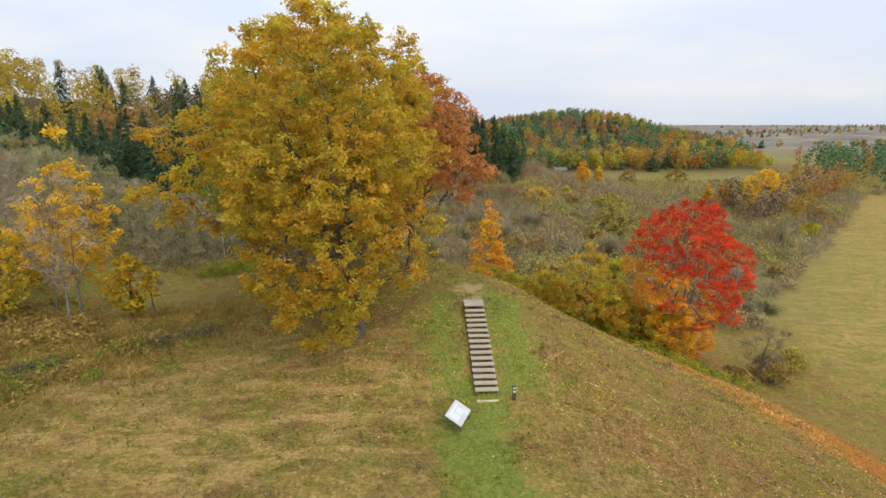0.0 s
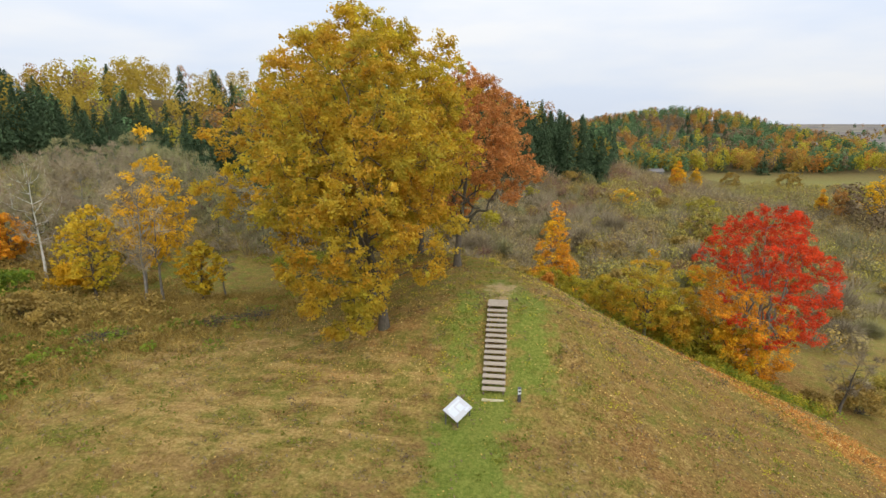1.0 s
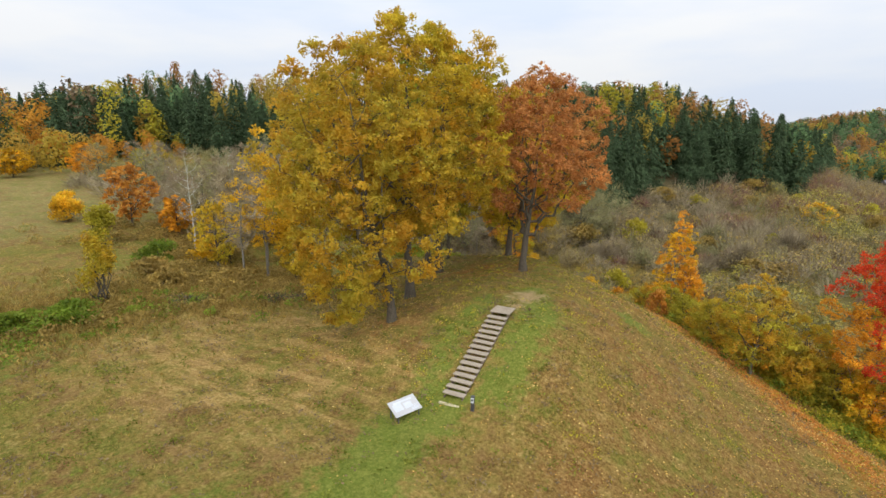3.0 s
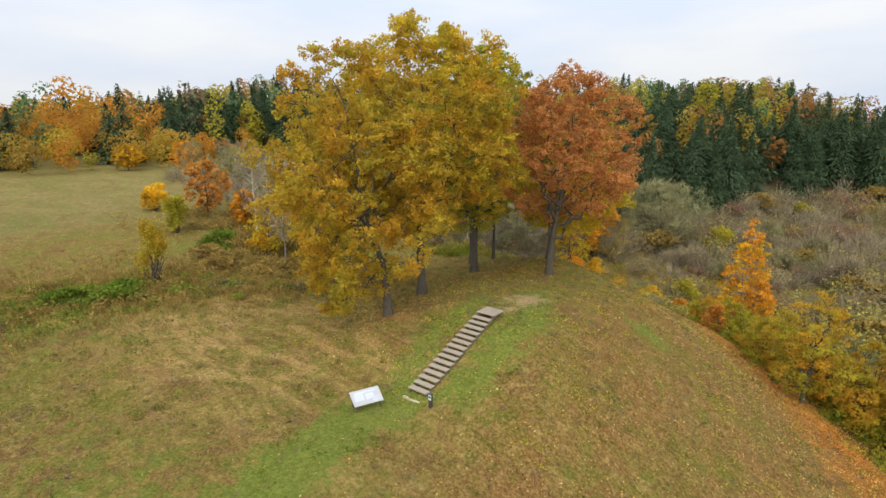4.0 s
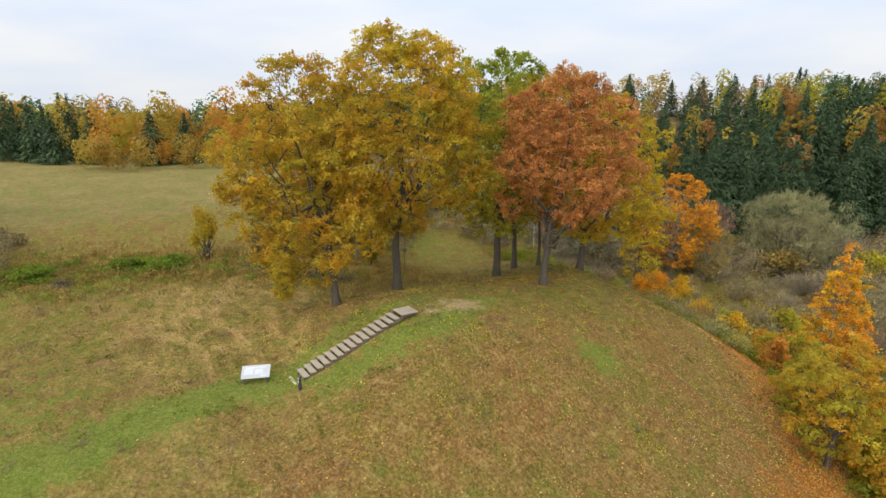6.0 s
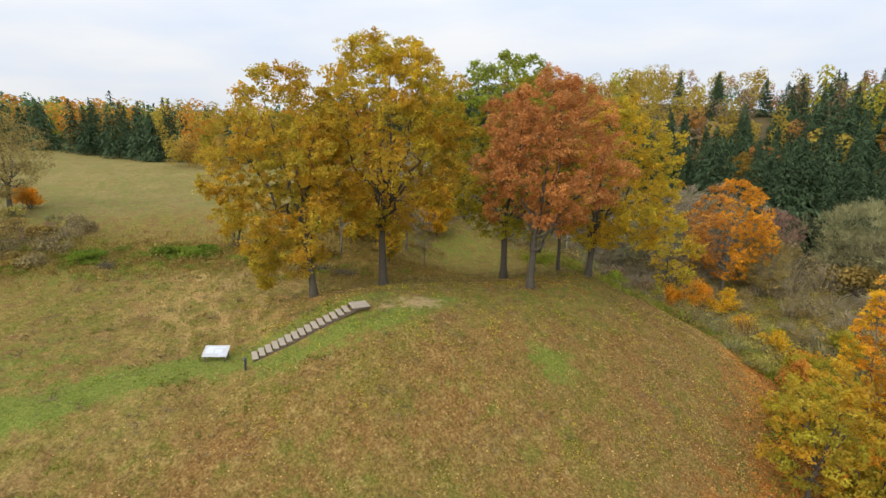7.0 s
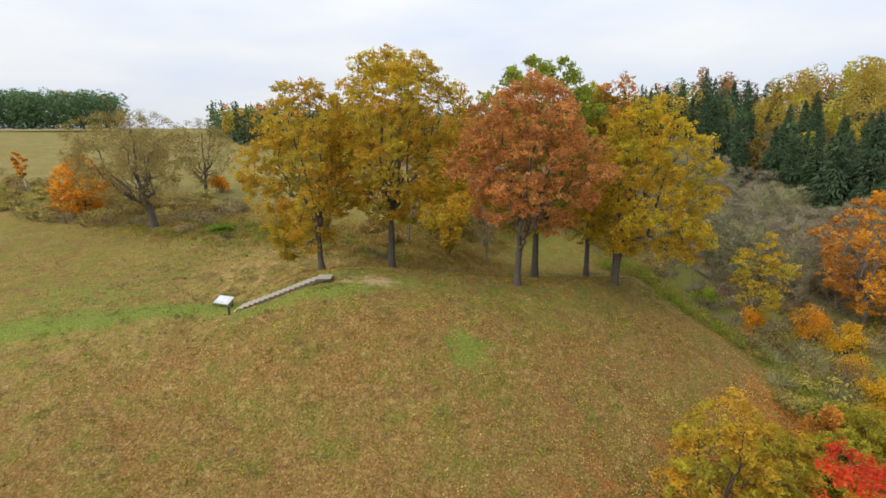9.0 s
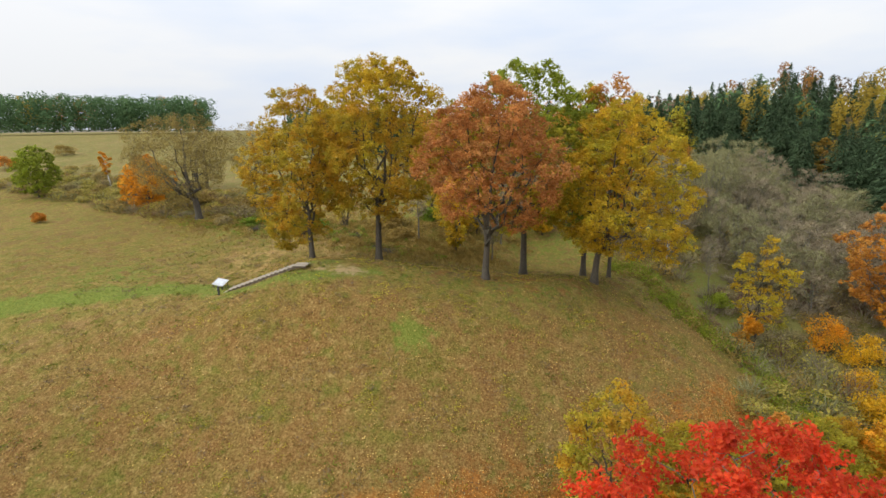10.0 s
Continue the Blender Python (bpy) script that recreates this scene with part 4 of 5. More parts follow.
grown_tree("oak_tree", -14.1, 51.15, [(6.0, 2.2), (8.5, 5.4), (13.0, 6.8), (17.0, 6.4), (19.8, 5.6), (21.8, 4.0), (23.2, 1.6)], "tall oak, green above and olive below, with a mossy trunk", (LIME, OLIVE), 14,
           trunk_r=0.42, gap=2.2, most=120, tufts=17, per_tuft=18, leaf_size=0.18, offset=(0.3, -0.6), leaders=7, fork=0.22, group=OAK_GROUP, mixed_leaf=lambda c, r: c[2] < 16.5 + r.normal() * 2)
grown_tree("oak_tree", -9.05, 58.6, [(4.4, 2.8), (5.8, 5.4), (7.6, 6.3), (11.0, 5.6), (14.5, 4.4), (16.7, 2.9), (18.3, 1.0)], "broad tree with golden yellow leaves", OCHRE_GOLD, 15,
           trunk_r=0.38, gap=2.0, most=115, offset=(0.5, 2.3), leaders=6, fork=0.2, group=OAK_GROUP, droop=0.25,
           reaches=[((1.5, 6.5, 3.8), 1.2), ((1.0, 7.8, 4.8), 1.3), ((2.2, 5.2, 4.4), 1.1), ((-0.2, 7.2, 5.8), 1.3), ((3.0, 6.8, 5.6), 1.2)])
grown_tree("linden_tree", -20.07, 58.41, [(5.0, 1.6), (9.0, 4.4), (14.0, 5.0), (18.0, 4.1), (21.0, 2.7), (22.8, 1.0)], "tall tree still in yellow-green leaf", (LIME, OLIVE), 16,
           trunk_r=0.36, gap=2.0, most=95, tufts=15, per_tuft=17, leaf_size=0.18, offset=(-1.0, -0.3), leaders=5, fork=0.26, group=OAK_GROUP, mixed_leaf=lambda c, r: r.uniform() < 0.4)
grown_tree("maple_tree", -18.7, 61.2, [(7.0, 1.5), (11.0, 3.0), (16.0, 3.4), (20.0, 2.7), (22.5, 1.6), (23.9, 0.8)], "slim tree with thin russet leaves", RUSSET, 17,
           trunk_r=0.24, gap=1.8, most=60, tufts=13, per_tuft=13, leaf_size=0.17, offset=(0.0, -1.0), leaders=4, fork=0.3, group=OAK_GROUP)

# ---- scarlet maple below the spur ----
def orange_part(c, r):
    return c[2] < 8.5 - 0.9 * c[0] + r.normal() * 2.0


grown_tree("scarlet_maple", 29.1, 59.2, [(1.0, 2.0), (3.0, 4.4), (6.0, 5.7), (10.0, 6.4), (14.0, 6.3), (16.8, 4.9), (18.6, 2.9), (19.7, 1.0)], "maple with scarlet crown turning orange below", (RED, ORANGE), 21,
           trunk_r=0.36, gap=1.7, most=150, tufts=16, per_tuft=26, leaf_size=0.125, offset=(-0.2, 0.8), leaders=7, fork=0.16, mixed_leaf=orange_part, bark=PALE_BARK, droop=0.2, lumps=0.6, limb=0.5, bare=lambda c: 0.18 if c[2] < 6.5 else 0.0)

# ---- small trees and shrubs at the foot of the slope ----
FOOT_GROUP = "trees at the foot of the slope"
for i, (x, y, h, rad, leaf, text) in enumerate([
    (16.5, 57.3, 9.8, 2.8, (OCHRE, OLIVE), "small tree with ochre leaves at the foot of the slope"),
    (17.8, 60.8, 5.0, 2.3, (OCHRE, ORANGE), "small tree with ochre leaves at the foot of the slope"),
    (13.0, 62.8, 5.2, 2.4, (OCHRE, OLIVE), "small tree with ochre leaves at the foot of the slope"),
    (21.0, 63.0, 7.5, 2.8, (OCHRE, OLIVE), "small tree with thin ochre leaves at the foot of the slope"),
    (10.0, 69.0, 5.0, 2.2, OLIVE, "small tree with olive leaves at the foot of the slope"),
    (15.5, 69.0, 6.0, 2.6, GOLD, "small tree with yellow leaves at the foot of the slope"),
    (26.0, 57.0, 6.5, 2.6, (GOLD, OLIVE), "small tree with yellow-green leaves at the foot of the slope"),
    (20.0, 59.2, 4.6, 2.2, (OCHRE, OLIVE), "small tree with ochre and olive leaves below the slope"),
    (23.6, 60.4, 5.0, 2.3, (OLIVE, OCHRE), "small tree with yellow-olive leaves beside the scarlet maple"),
    (7.0, 73.5, 6.0, 2.4, OLIVE, "small tree with olive leaves at the foot of the slope"),
    (3.5, 76.0, 5.0, 2.2, (OCHRE, OLIVE), "small tree with ochre leaves at the foot of the slope"),
]):
    grown_tree("small_tree", x, y, [(0.16 * h, 0.5 * rad), (0.34 * h, 0.95 * rad), (0.58 * h, 1.05 * rad), (0.8 * h, 0.75 * rad), (h, 0.2 * rad)], text, leaf, 30 + i, trunk_r=0.02 * h, gap=1.2, most=46, tufts=12, per_tuft=14, leaf_size=0.14, spray=0.3, leaders=4, fork=0.2, group=FOOT_GROUP, mixed_leaf=lambda c, r: r.uniform() < 0.25)
grown_tree("larch_tree", 7.2, 80.2, [(1.5, 2.6), (4.0, 3.5), (8.0, 3.1), (12.0, 2.2), (15.5, 1.2), (18.0, 0.3)], "slender birch-like tree with amber leaves", (ORANGE, GOLD), 41, trunk_r=0.17, gap=1.25, most=120, tufts=9, per_tuft=15, leaf_size=0.17, spray=0.33, leaders=0, fork=0.1, mixed_leaf=lambda c, r: r.uniform() < 0.45, bark=PALE_BARK)
for i, (x, y, h, rad, leaf, text) in enumerate([
    (-14.4, 75.6, 4.6, 2.0, ORANGE, "bright orange shrub on the slope"),
    (-6.0, 84.0, 4.5, 2.4, GOLD, "yellow shrub below the spur"),
    (2.0, 79.0, 4.0, 2.0, OCHRE, "ochre shrub below the spur"),
    (6.2, 70.6, 4.2, 1.5, RUSSET, "russet shrub on the slope edge"),
    (-20.0, 86.5, 5.0, 2.6, ORANGE, "orange-yellow shrub in the gully"),
    (-17.5, 89.0, 4.2, 2.8, GOLD, "yellow shrub in the gully"),
    (-12.0, 86.0, 3.6, 2.4, GOLD, "yellow shrub in the gully"),
    (-9.0, 88.5, 2.6, 2.4, LIME, "bright green shrub in the gully"),
    (-26.0, 76.0, 2.4, 2.2, LIME, "bright green shrub below the rim"),
    (-1.0, 82.0, 4.0, 1.8, ORANGE, "orange shrub below the spur"),
    (6.5, 76.5, 3.2, 1.6, BRUSH, "scrubby brown shrub below the spur"),
    (-29.4, 24.0, 6.2, 1.7, OCHRE, "ochre leafy shrub at the meadow edge"),
    (-27.0, 20.5, 1.6, 2.6, GREEN, "low green nettle patch at the meadow edge"),
    (-28.5, 17.0, 1.4, 2.8, GREEN, "low green nettle patch at the meadow edge"),
    (-30.0, 30.0, 2.2, 2.0, BRUSH, "low brown shrub at the meadow edge"),
    (-26.0, 33.5, 2.0, 2.0, BRUSH, "low brown shrub at the meadow edge"),
]):
    leafy_shrub("shrub", x, y, h, rad, text, leaf, 60 + i, leaves=1900, leaf_size=0.17, lift=0.04)
GULLY_SIDE = "autumn trees in the gully and field edge"


def side_tree(name, x, y, h, rad, text, leaf, seed, **kw):
    d = dict(clear=0.18, fat=0.5, trunk_r=0.02 * h, lobes=28, tips=11, per_tip=17, leaf_size=0.21, group=GULLY_SIDE)
    d.update(kw)
    return broad_tree(name, x, y, h, rad, text, leaf, seed, **d)


grown_tree("maple_tree", -23.5, 95.5, [(3.0, 2.8), (5.5, 5.2), (9.5, 6.0), (13.5, 5.2), (16.2, 3.2), (17.6, 0.9)], "orange-red maple in the gully, one side leafless", (ORANGE, RUSSET), 71, trunk_r=0.3, gap=1.7, most=150, tufts=14, per_tuft=17, leaf_size=0.17, leaders=6, fork=0.2, group=GULLY_SIDE, bark=PALE_BARK, mixed_leaf=lambda c, r: c[0] + c[1] < -1.5 + r.normal(), bare=0.32)
grown_tree("maple_tree", -15.8, 77.0, [(4.5, 1.0), (6.5, 2.5), (9.5, 3.0), (12.0, 2.1), (13.6, 0.6)], "slim tree with thin yellow-ochre leaves", OCHRE_GOLD, 72, trunk_r=0.13, gap=1.4, most=60, tufts=11, per_tuft=11, leaf_size=0.16, leaders=4, fork=0.3, group=GULLY_SIDE, bare=0.3)
grown_tree("maple_tree", -30.2, 41.5, [(3.5, 0.8), (5.5, 2.6), (8.5, 3.4), (11.0, 2.8), (12.8, 1.4), (13.6, 0.5)], "slim maple with bright golden leaves", GOLD, 73, trunk_r=0.14, gap=1.5, most=46, tufts=11, per_tuft=12, leaf_size=0.18, leaders=4, fork=0.3, group=GULLY_SIDE, bark=PALE_BARK, reaches=[((0.6, 0.2, 14.6), 0.9), ((0.2, -0.3, 15.6), 0.7)], bare=0.12)
side_tree("maple_tree", -26.0, 41.5, 6.0, 2.0, "slim maple with golden leaves", OCHRE_GOLD, 74, per_tip=8)
grown_tree("maple_tree", -41.1, 53.4, [(1.5, 1.4), (3.5, 2.6), (6.0, 2.8), (8.0, 1.8), (9.2, 0.6)], "small maple with bright golden leaves", GOLD, 75, trunk_r=0.13, gap=1.3, most=60, tufts=12, per_tuft=15, leaf_size=0.18, leaders=4, fork=0.15, group=GULLY_SIDE)
side_tree("maple_tree", -34.5, 38.5, 8.0, 2.8, "slim tree with thin golden leaves", OCHRE_GOLD, 76, per_tip=6)
side_tree("maple_tree", -38.5, 43.0, 9.0, 3.0, "slim tree with thin golden leaves", OCHRE_GOLD, 77, per_tip=6)
side_tree("maple_tree", -54.0, 40.7, 8.2, 3.2, "small tree with orange-red leaves at the field edge", RUSSET, 78)
side_tree("maple_tree", -49.0, 43.5, 5.5, 2.2, "small tree with orange leaves at the field edge", ORANGE, 79)
side_tree("maple_tree", -103.5, 47.5, 5.5, 3.2, "small tree with yellow leaves on the field crest", GOLD, 80)
side_tree("maple_tree", -112.0, 52.0, 5.0, 3.0, "small tree with yellow leaves on the field crest", GOLD, 81)
side_tree("maple_tree", -96.0, 56.0, 7.0, 3.2, "small tree with orange leaves on the field crest", ORANGE, 82)
grown_tree("willow_tree", -31.0, -1.6, [(4.5, 2.0), (7.0, 6.0), (10.5, 8.0), (13.5, 7.4), (15.8, 4.8), (17.4, 1.5)], "old leaning willow, nearly bare with pale leaves", PALE, 83, trunk_r=0.6, gap=1.9, most=150, tufts=12, per_tuft=18, leaf_size=0.12, spray=0.6, offset=(-0.6, -2.6), leaders=9, fork=0.2, group=GULLY_SIDE, droop=0.5, limb=0.75)
for x, y, k, seed in ((-57.0, -6.0, 0.84, 84), (-60.0, -19.5, 0.74, 85)):
    grown_tree("willow_tree", x, y, [(h * k, w * k * 0.8) for h, w in ((3.5, 2.0), (7.0, 6.0), (10.5, 8.0), (13.5, 7.4), (15.8, 4.8), (17.4, 1.5))], "old willow, nearly bare with pale leaves", PALE, seed, trunk_r=0.42, gap=1.7, most=110, tufts=10, per_tuft=12, leaf_size=0.12, spray=0.5, leaders=7, fork=0.22, group=GULLY_SIDE, droop=0.4, limb=0.75)
grown_tree("birch_tree", -40.2, -18.1, [(0.8, 2.2), (3.0, 4.0), (5.5, 4.2), (8.0, 2.8), (9.8, 0.8)], "small tree with bright orange leaves", ORANGE, 86, trunk_r=0.16, gap=1.5, most=85, tufts=12, per_tuft=14, leaf_size=0.19, leaders=4, fork=0.15, group=GULLY_SIDE)
grown_tree("small_tree", -45.7, -48.0, [(1.2, 2.0), (3.5, 3.5), (6.0, 3.7), (8.5, 2.6), (10.2, 0.8)], "small tree still in green leaf", LIME, 87, trunk_r=0.18, gap=1.6, most=90, tufts=11, per_tuft=14, leaf_size=0.22, leaders=5, fork=0.15, group=GULLY_SIDE)
side_tree("birch_tree", -59.0, -43.0, 8.0, 1.6, "young leaning birch with orange leaves", ORANGE, 88, clear=0.35, lobes=14, bark=BIRCH_BARK, lean=(0, -1.5))
side_tree("willow_tree", -18.3, 122.0, 13.5, 9.0, "broad grey-green leafless willow in the valley", TWIG_GREEN, 89, clear=0.06, fat=0.45, trunk_r=0.3, lobes=60, tips=14, per_tip=22, leaf_size=0.9, twiggy=True)
side_tree("bare_tree", -20.0, 99.0, 10.5, 4.6, "leafless pale tree beside the orange maple", PALE, 90, clear=0.2, lobes=36, tips=12, per_tip=10, leaf_size=0.8, twiggy=True, bark=PALE_BARK)
side_tree("bare_tree", -28.0, 112.0, 10.0, 4.2, "leafless pinkish tree by the valley meadow", TWIG_RED, 91, clear=0.2, lobes=36, tips=12, per_tip=10, leaf_size=0.8, twiggy=True, bark=PALE_BARK)
side_tree("bare_tree", 36.0, 55.5, 7.5, 2.6, "small leafless crooked tree below the slope", TWIG, 92, clear=0.35, lobes=16, tips=8, per_tip=8, leaf_size=0.6, twiggy=True, lean=(1.5, 0.5), trunk_r=0.2)
VALLEY_TREES = "single trees over the valley thicket"
for i, (x, y, h, rad, leaf, text) in enumerate([
    (59.8, 225.7, 13.0, 2.6, (GOLD, ORANGE), "slender amber tree over the valley thicket"),
    (71.6, 242.7, 11.0, 2.2, (GOLD, OCHRE), "slender amber tree over the valley thicket"),
    (102.3, 201.8, 10.0, 1.8, (GOLD, ORANGE), "slender amber tree beside the valley field"),
    (31.2, 172.9, 6.5, 4.6, (GOLD, OLIVE), "broad yellow tree in the valley thicket"),
    (54.2, 169.5, 8.0, 5.0, (DULL_OLIVE, OLIVE), "broad olive tree in the valley thicket"),
    (46.0, 140.0, 8.5, 5.2, (DULL_OLIVE, BRUSH), "broad olive-brown tree in the valley thicket"),
    (126.2, 286.0, 13.0, 5.5, (FAR_OCHRE, BRUSH), "brown-gold tree by the far meadow"),
    (92.0, 262.0, 11.0, 4.6, (BRUSH, FAR_OCHRE), "brown tree in the far thicket"),
]):
    grown_tree("valley_tree", x, y, [(0.12 * h, 0.6 * rad), (0.3 * h, rad), (0.55 * h, 0.95 * rad), (0.8 * h, 0.6 * rad), (h, 0.12 * rad)], text, leaf, 320 + i, trunk_r=0.014 * h, gap=1.5, most=50, tufts=9, per_tuft=9, leaf_size=0.34, spray=0.5, leaders=3, fork=0.15, group=VALLEY_TREES, mixed_leaf=lambda c, r: r.uniform() < 0.35)
for i, (x, y, h, rad) in enumerate([(24.1, 142.9, 7.5, 5.5), (38.0, 118.0, 7.0, 5.0), (15.0, 126.0, 7.0, 5.0), (62.0, 152.0, 7.0, 5.0)]):
    bare_shrub("bare_shrub", x, y, h, rad, "tall grey leafless willow bush in the valley", TWIG, 340 + i, 2200, 0.035, VALLEY_TREES)
side_tree("willow_tree", 111.0, 181.0, 18.0, 7.5, "yellow willow at the valley field edge", GOLD, 93, leaf_size=0.4, per_tip=12)
for i, (x, y, h, rad, leaf, text) in enumerate([
    (-59.4, 35.7, 3.6, 2.0, GOLD, "yellow shrub at the field edge"),
    (-64.9, 38.0, 3.2, 1.8, GOLD, "yellow shrub at the field edge"),
    (-47.9, 33.7, 5.0, 1.8, OLIVE, "pale yellow-green shrub at the field edge"),
    (-39.6, 34.7, 2.6, 2.4, GREEN, "green shrub at the field edge"),
    (-39.0, 40.2, 3.0, 2.0, GOLD, "low yellow shrub in the gully"),
    (-33.0, 30.5, 2.2, 2.2, BRUSH, "low brown shrub at the meadow edge"),
    (-26.5, -27.5, 1.8, 1.2, RUSSET, "low russet shrub on the meadow"),
    (-70.0, -83.0, 4.0, 3.5, RUSSET, "russet shrub in the field"),
    (-97.0, -93.0, 3.5, 4.0, BRUSH, "brown shrub in the field"),
    (-61.0, -5.0, 4.0, 2.6, ORANGE, "orange shrub under the willows"),
    (-45.0, -22.0, 2.5, 2.8, BRUSH, "brown scrub along the field ditch"),
    (-52.0, -30.0, 2.5, 3.0, BRUSH, "brown scrub along the field ditch"),
    (-44.0, -10.0, 2.2, 2.8, BRUSH, "brown scrub along the field ditch"),
    (-41.0, 2.0, 2.0, 2.6, BRUSH, "brown scrub along the field ditch"),
    (-29.0, 9.0, 1.3, 2.6, GREEN, "low green nettle patch at the meadow edge"),
    (-30.5, 3.0, 1.2, 2.6, BRUSH, "low brown weeds at the meadow edge"),
    (38.5, 56.5, 3.6, 2.6, BRUSH, "brown scrub beside the scarlet maple"),
    (42.5, 60.5, 2.8, 2.8, DULL_OLIVE, "olive scrub beside the scarlet maple"),
    (33.0, 54.0, 2.2, 2.0, BRUSH, "low brown scrub beside the scarlet maple"),
]):
    leafy_shrub("shrub", x, y, h, rad, text, leaf, 160 + i, leaves=2000, leaf_size=0.2, lift=0.05, group=GULLY_SIDE)


def brush_pile(x, y, seed):
    """Cut brushwood heaped at the meadow's rim."""
    r = np.random.default_rng(seed)
    n = 420
    p = r.normal(size=(n, 3)) * [0.8, 0.45, 0.16] + [0, 0, 0.2]
    d = unit(r.normal(size=(n, 3)) * [1.0, 0.7, 0.25]) * r.uniform(0.25, 0.7, (n, 1))
    side = unit(np.cross(d, r.normal(size=(n, 3)))) * 0.015
    v = np.empty((n, 3, 3))
    v[:, 0], v[:, 1], v[:, 2] = p - d - side, p - d + side, p + d
    heap = new("brush_pile")
    heap.matrix_world = pose(x, y, float(ground_z(x, y)), 0, 0, r.uniform(0, 60))
    part_of("brushwood", fast_mesh("brushwood", v.reshape(-1, 3), np.arange(3 * n).reshape(-1, 3), OAK_BARK), heap)["kind"] = "stuff"
    return tagged(heap, "heap of cut grey brushwood at the meadow edge", "brushwood", "brush piles")


for i, (x, y) in enumerate([(-19.0, 32.0), (-16.6, 34.2), (-23.5, 27.5), (-25.5, 11.5)]):
    brush_pile(x, y, 180 + i)


def weed_bank(name, line, count, width, label, mat, seed, height, leaf=0.14):
    """Knee-high weeds and brambles along a line, past counting."""
    r = np.random.default_rng(seed)
    k = r.integers(0, len(line) - 1, count)
    u = r.uniform(0, 1, (count, 1))
    p = np.array(line)[k] * (1 - u) + np.array(line)[k + 1] * u + r.normal(size=(count, 2)) * width
    rad, h = r.uniform(0.5, 1.3, count), r.uniform(*height, count)
    n = 80
    q = unit(r.normal(size=(count, n, 3))) * r.uniform(0.5, 1.0, (count, n, 1)) * np.stack([rad, rad, h * 0.5], 1)[:, None]
    q += np.stack([p[:, 0], p[:, 1], ground_z(p[:, 0], p[:, 1]) + h * 0.45], 1)[:, None]
    return tagged(new(name, fast_mesh(name, *slips(q.reshape(-1, 3), leaf, r), mat)), label, "undergrowth", kind="stuff")


BANK = [(-33.0, -4.0), (-29.0, 6.0), (-27.0, 15.0), (-26.0, 22.0), (-22.5, 29.0), (-19.5, 34.0), (-18.0, 40.0)]
weed_bank("green_undergrowth", BANK, 75, 2.2, "green nettles and brambles along the meadow edge", GREEN, 190, (0.3, 0.9))
weed_bank("brown_undergrowth", BANK, 130, 2.8, "brown withered weeds along the meadow edge", BRUSH, 191, (0.4, 1.3))
weed_bank("gully_undergrowth", [(-30.0, 30.0), (-36.0, 38.0), (-40.0, 46.0), (-48.0, 44.0), (-52.0, 36.0)], 330, 3.6, "olive weeds and low scrub in the gully", BRUSH, 192, (0.5, 1.5))
weed_bank("slope_undergrowth", [(30.0, 51.0), (22.0, 59.0), (16.0, 67.0), (6.0, 76.0), (-7.0, 83.0), (-24.0, 84.0)], 420, 2.2, "olive weeds and low scrub at the foot of the slope", OLIVE, 193, (0.5, 1.8))
weed_bank("slope_scrub", [(30.0, 52.0), (21.0, 60.0), (15.0, 68.0), (5.0, 77.0), (-8.0, 83.0)], 300, 2.4, "green weeds and low scrub at the foot of the slope", GREEN, 194, (0.4, 1.5))


RIM = [(-30.0, 64.0), (-22.0, 67.0), (-15.0, 70.0), (-9.0, 74.0), (-2.0, 77.0), (5.0, 74.0)]
weed_bank("rim_greenery", RIM, 260, 1.6, "green nettles below the spur's northern rim", LIME, 198, (0.5, 1.8))
weed_bank("rim_undergrowth", RIM, 110, 2.0, "brown scrub below the spur's northern rim", BRUSH, 199, (0.6, 2.2))
weed_bank("ditch_undergrowth", [(-32.0, 6.0), (-38.0, -6.0), (-44.0, -20.0), (-54.0, -40.0), (-62.0, -60.0)], 420, 4.4, "brown weeds and low scrub along the field ditch", DULL_OLIVE, 195, (0.4, 1.3), 0.10)
weed_bank("ditch_greenery", [(-27.0, 24.0), (-29.0, 14.0), (-33.0, 6.0), (-37.0, -2.0)], 70, 3.4, "green weeds along the field ditch", GREEN, 209, (0.3, 0.9))
VALLEY_LINE = [(40.0, 84.0), (20.0, 92.0), (6.0, 104.0), (-8.0, 96.0), (-24.0, 104.0), (0.0, 122.0), (24.0, 112.0), (44.0, 126.0), (20.0, 146.0), (60.0, 160.0)]
weed_bank("valley_undergrowth", VALLEY_LINE, 700, 7.0, "olive-brown weeds and low scrub over the valley floor", BRUSH, 196, (0.7, 2.0))
weed_bank("valley_greenery", VALLEY_LINE, 320, 7.0, "yellow-green weeds over the valley floor", OLIVE, 197, (0.6, 1.8))


def old_barn():
    """A small grey field barn far down the valley."""
    barn = new("field_barn")
    barn.matrix_world = pose(82, 372, float(ground_z(82, 372)) - 0.2, 0, 0, 12)
    part("wall", box_bm(8.5, 5.0, 2.6, pose(0, 0, 1.3), 0.03), BOARDS, barn)
    bm = bmesh.new()
    ring = [bm.verts.new(p) for p in ((-4.7, -3.0, 2.45), (4.7, -3.0, 2.45), (4.7, 3.0, 2.45), (-4.7, 3.0, 2.45), (-4.7, 0, 4.4), (4.7, 0, 4.4))]
    for f in ((0, 1, 5, 4), (2, 3, 4, 5), (1, 2, 5), (3, 0, 4), (3, 2, 1, 0)):
        bm.faces.new([ring[k] for k in f])
    part("roof", bm, BOARDS, barn, "weathered grey gabled roof")
    part("door", box_bm(1.6, 0.08, 2.0, pose(0.5, -2.53, 1.0)), BEAM, barn, "dark plank door")
    return tagged(barn, "small weathered grey barn on the valley meadow", "barn")


old_barn()

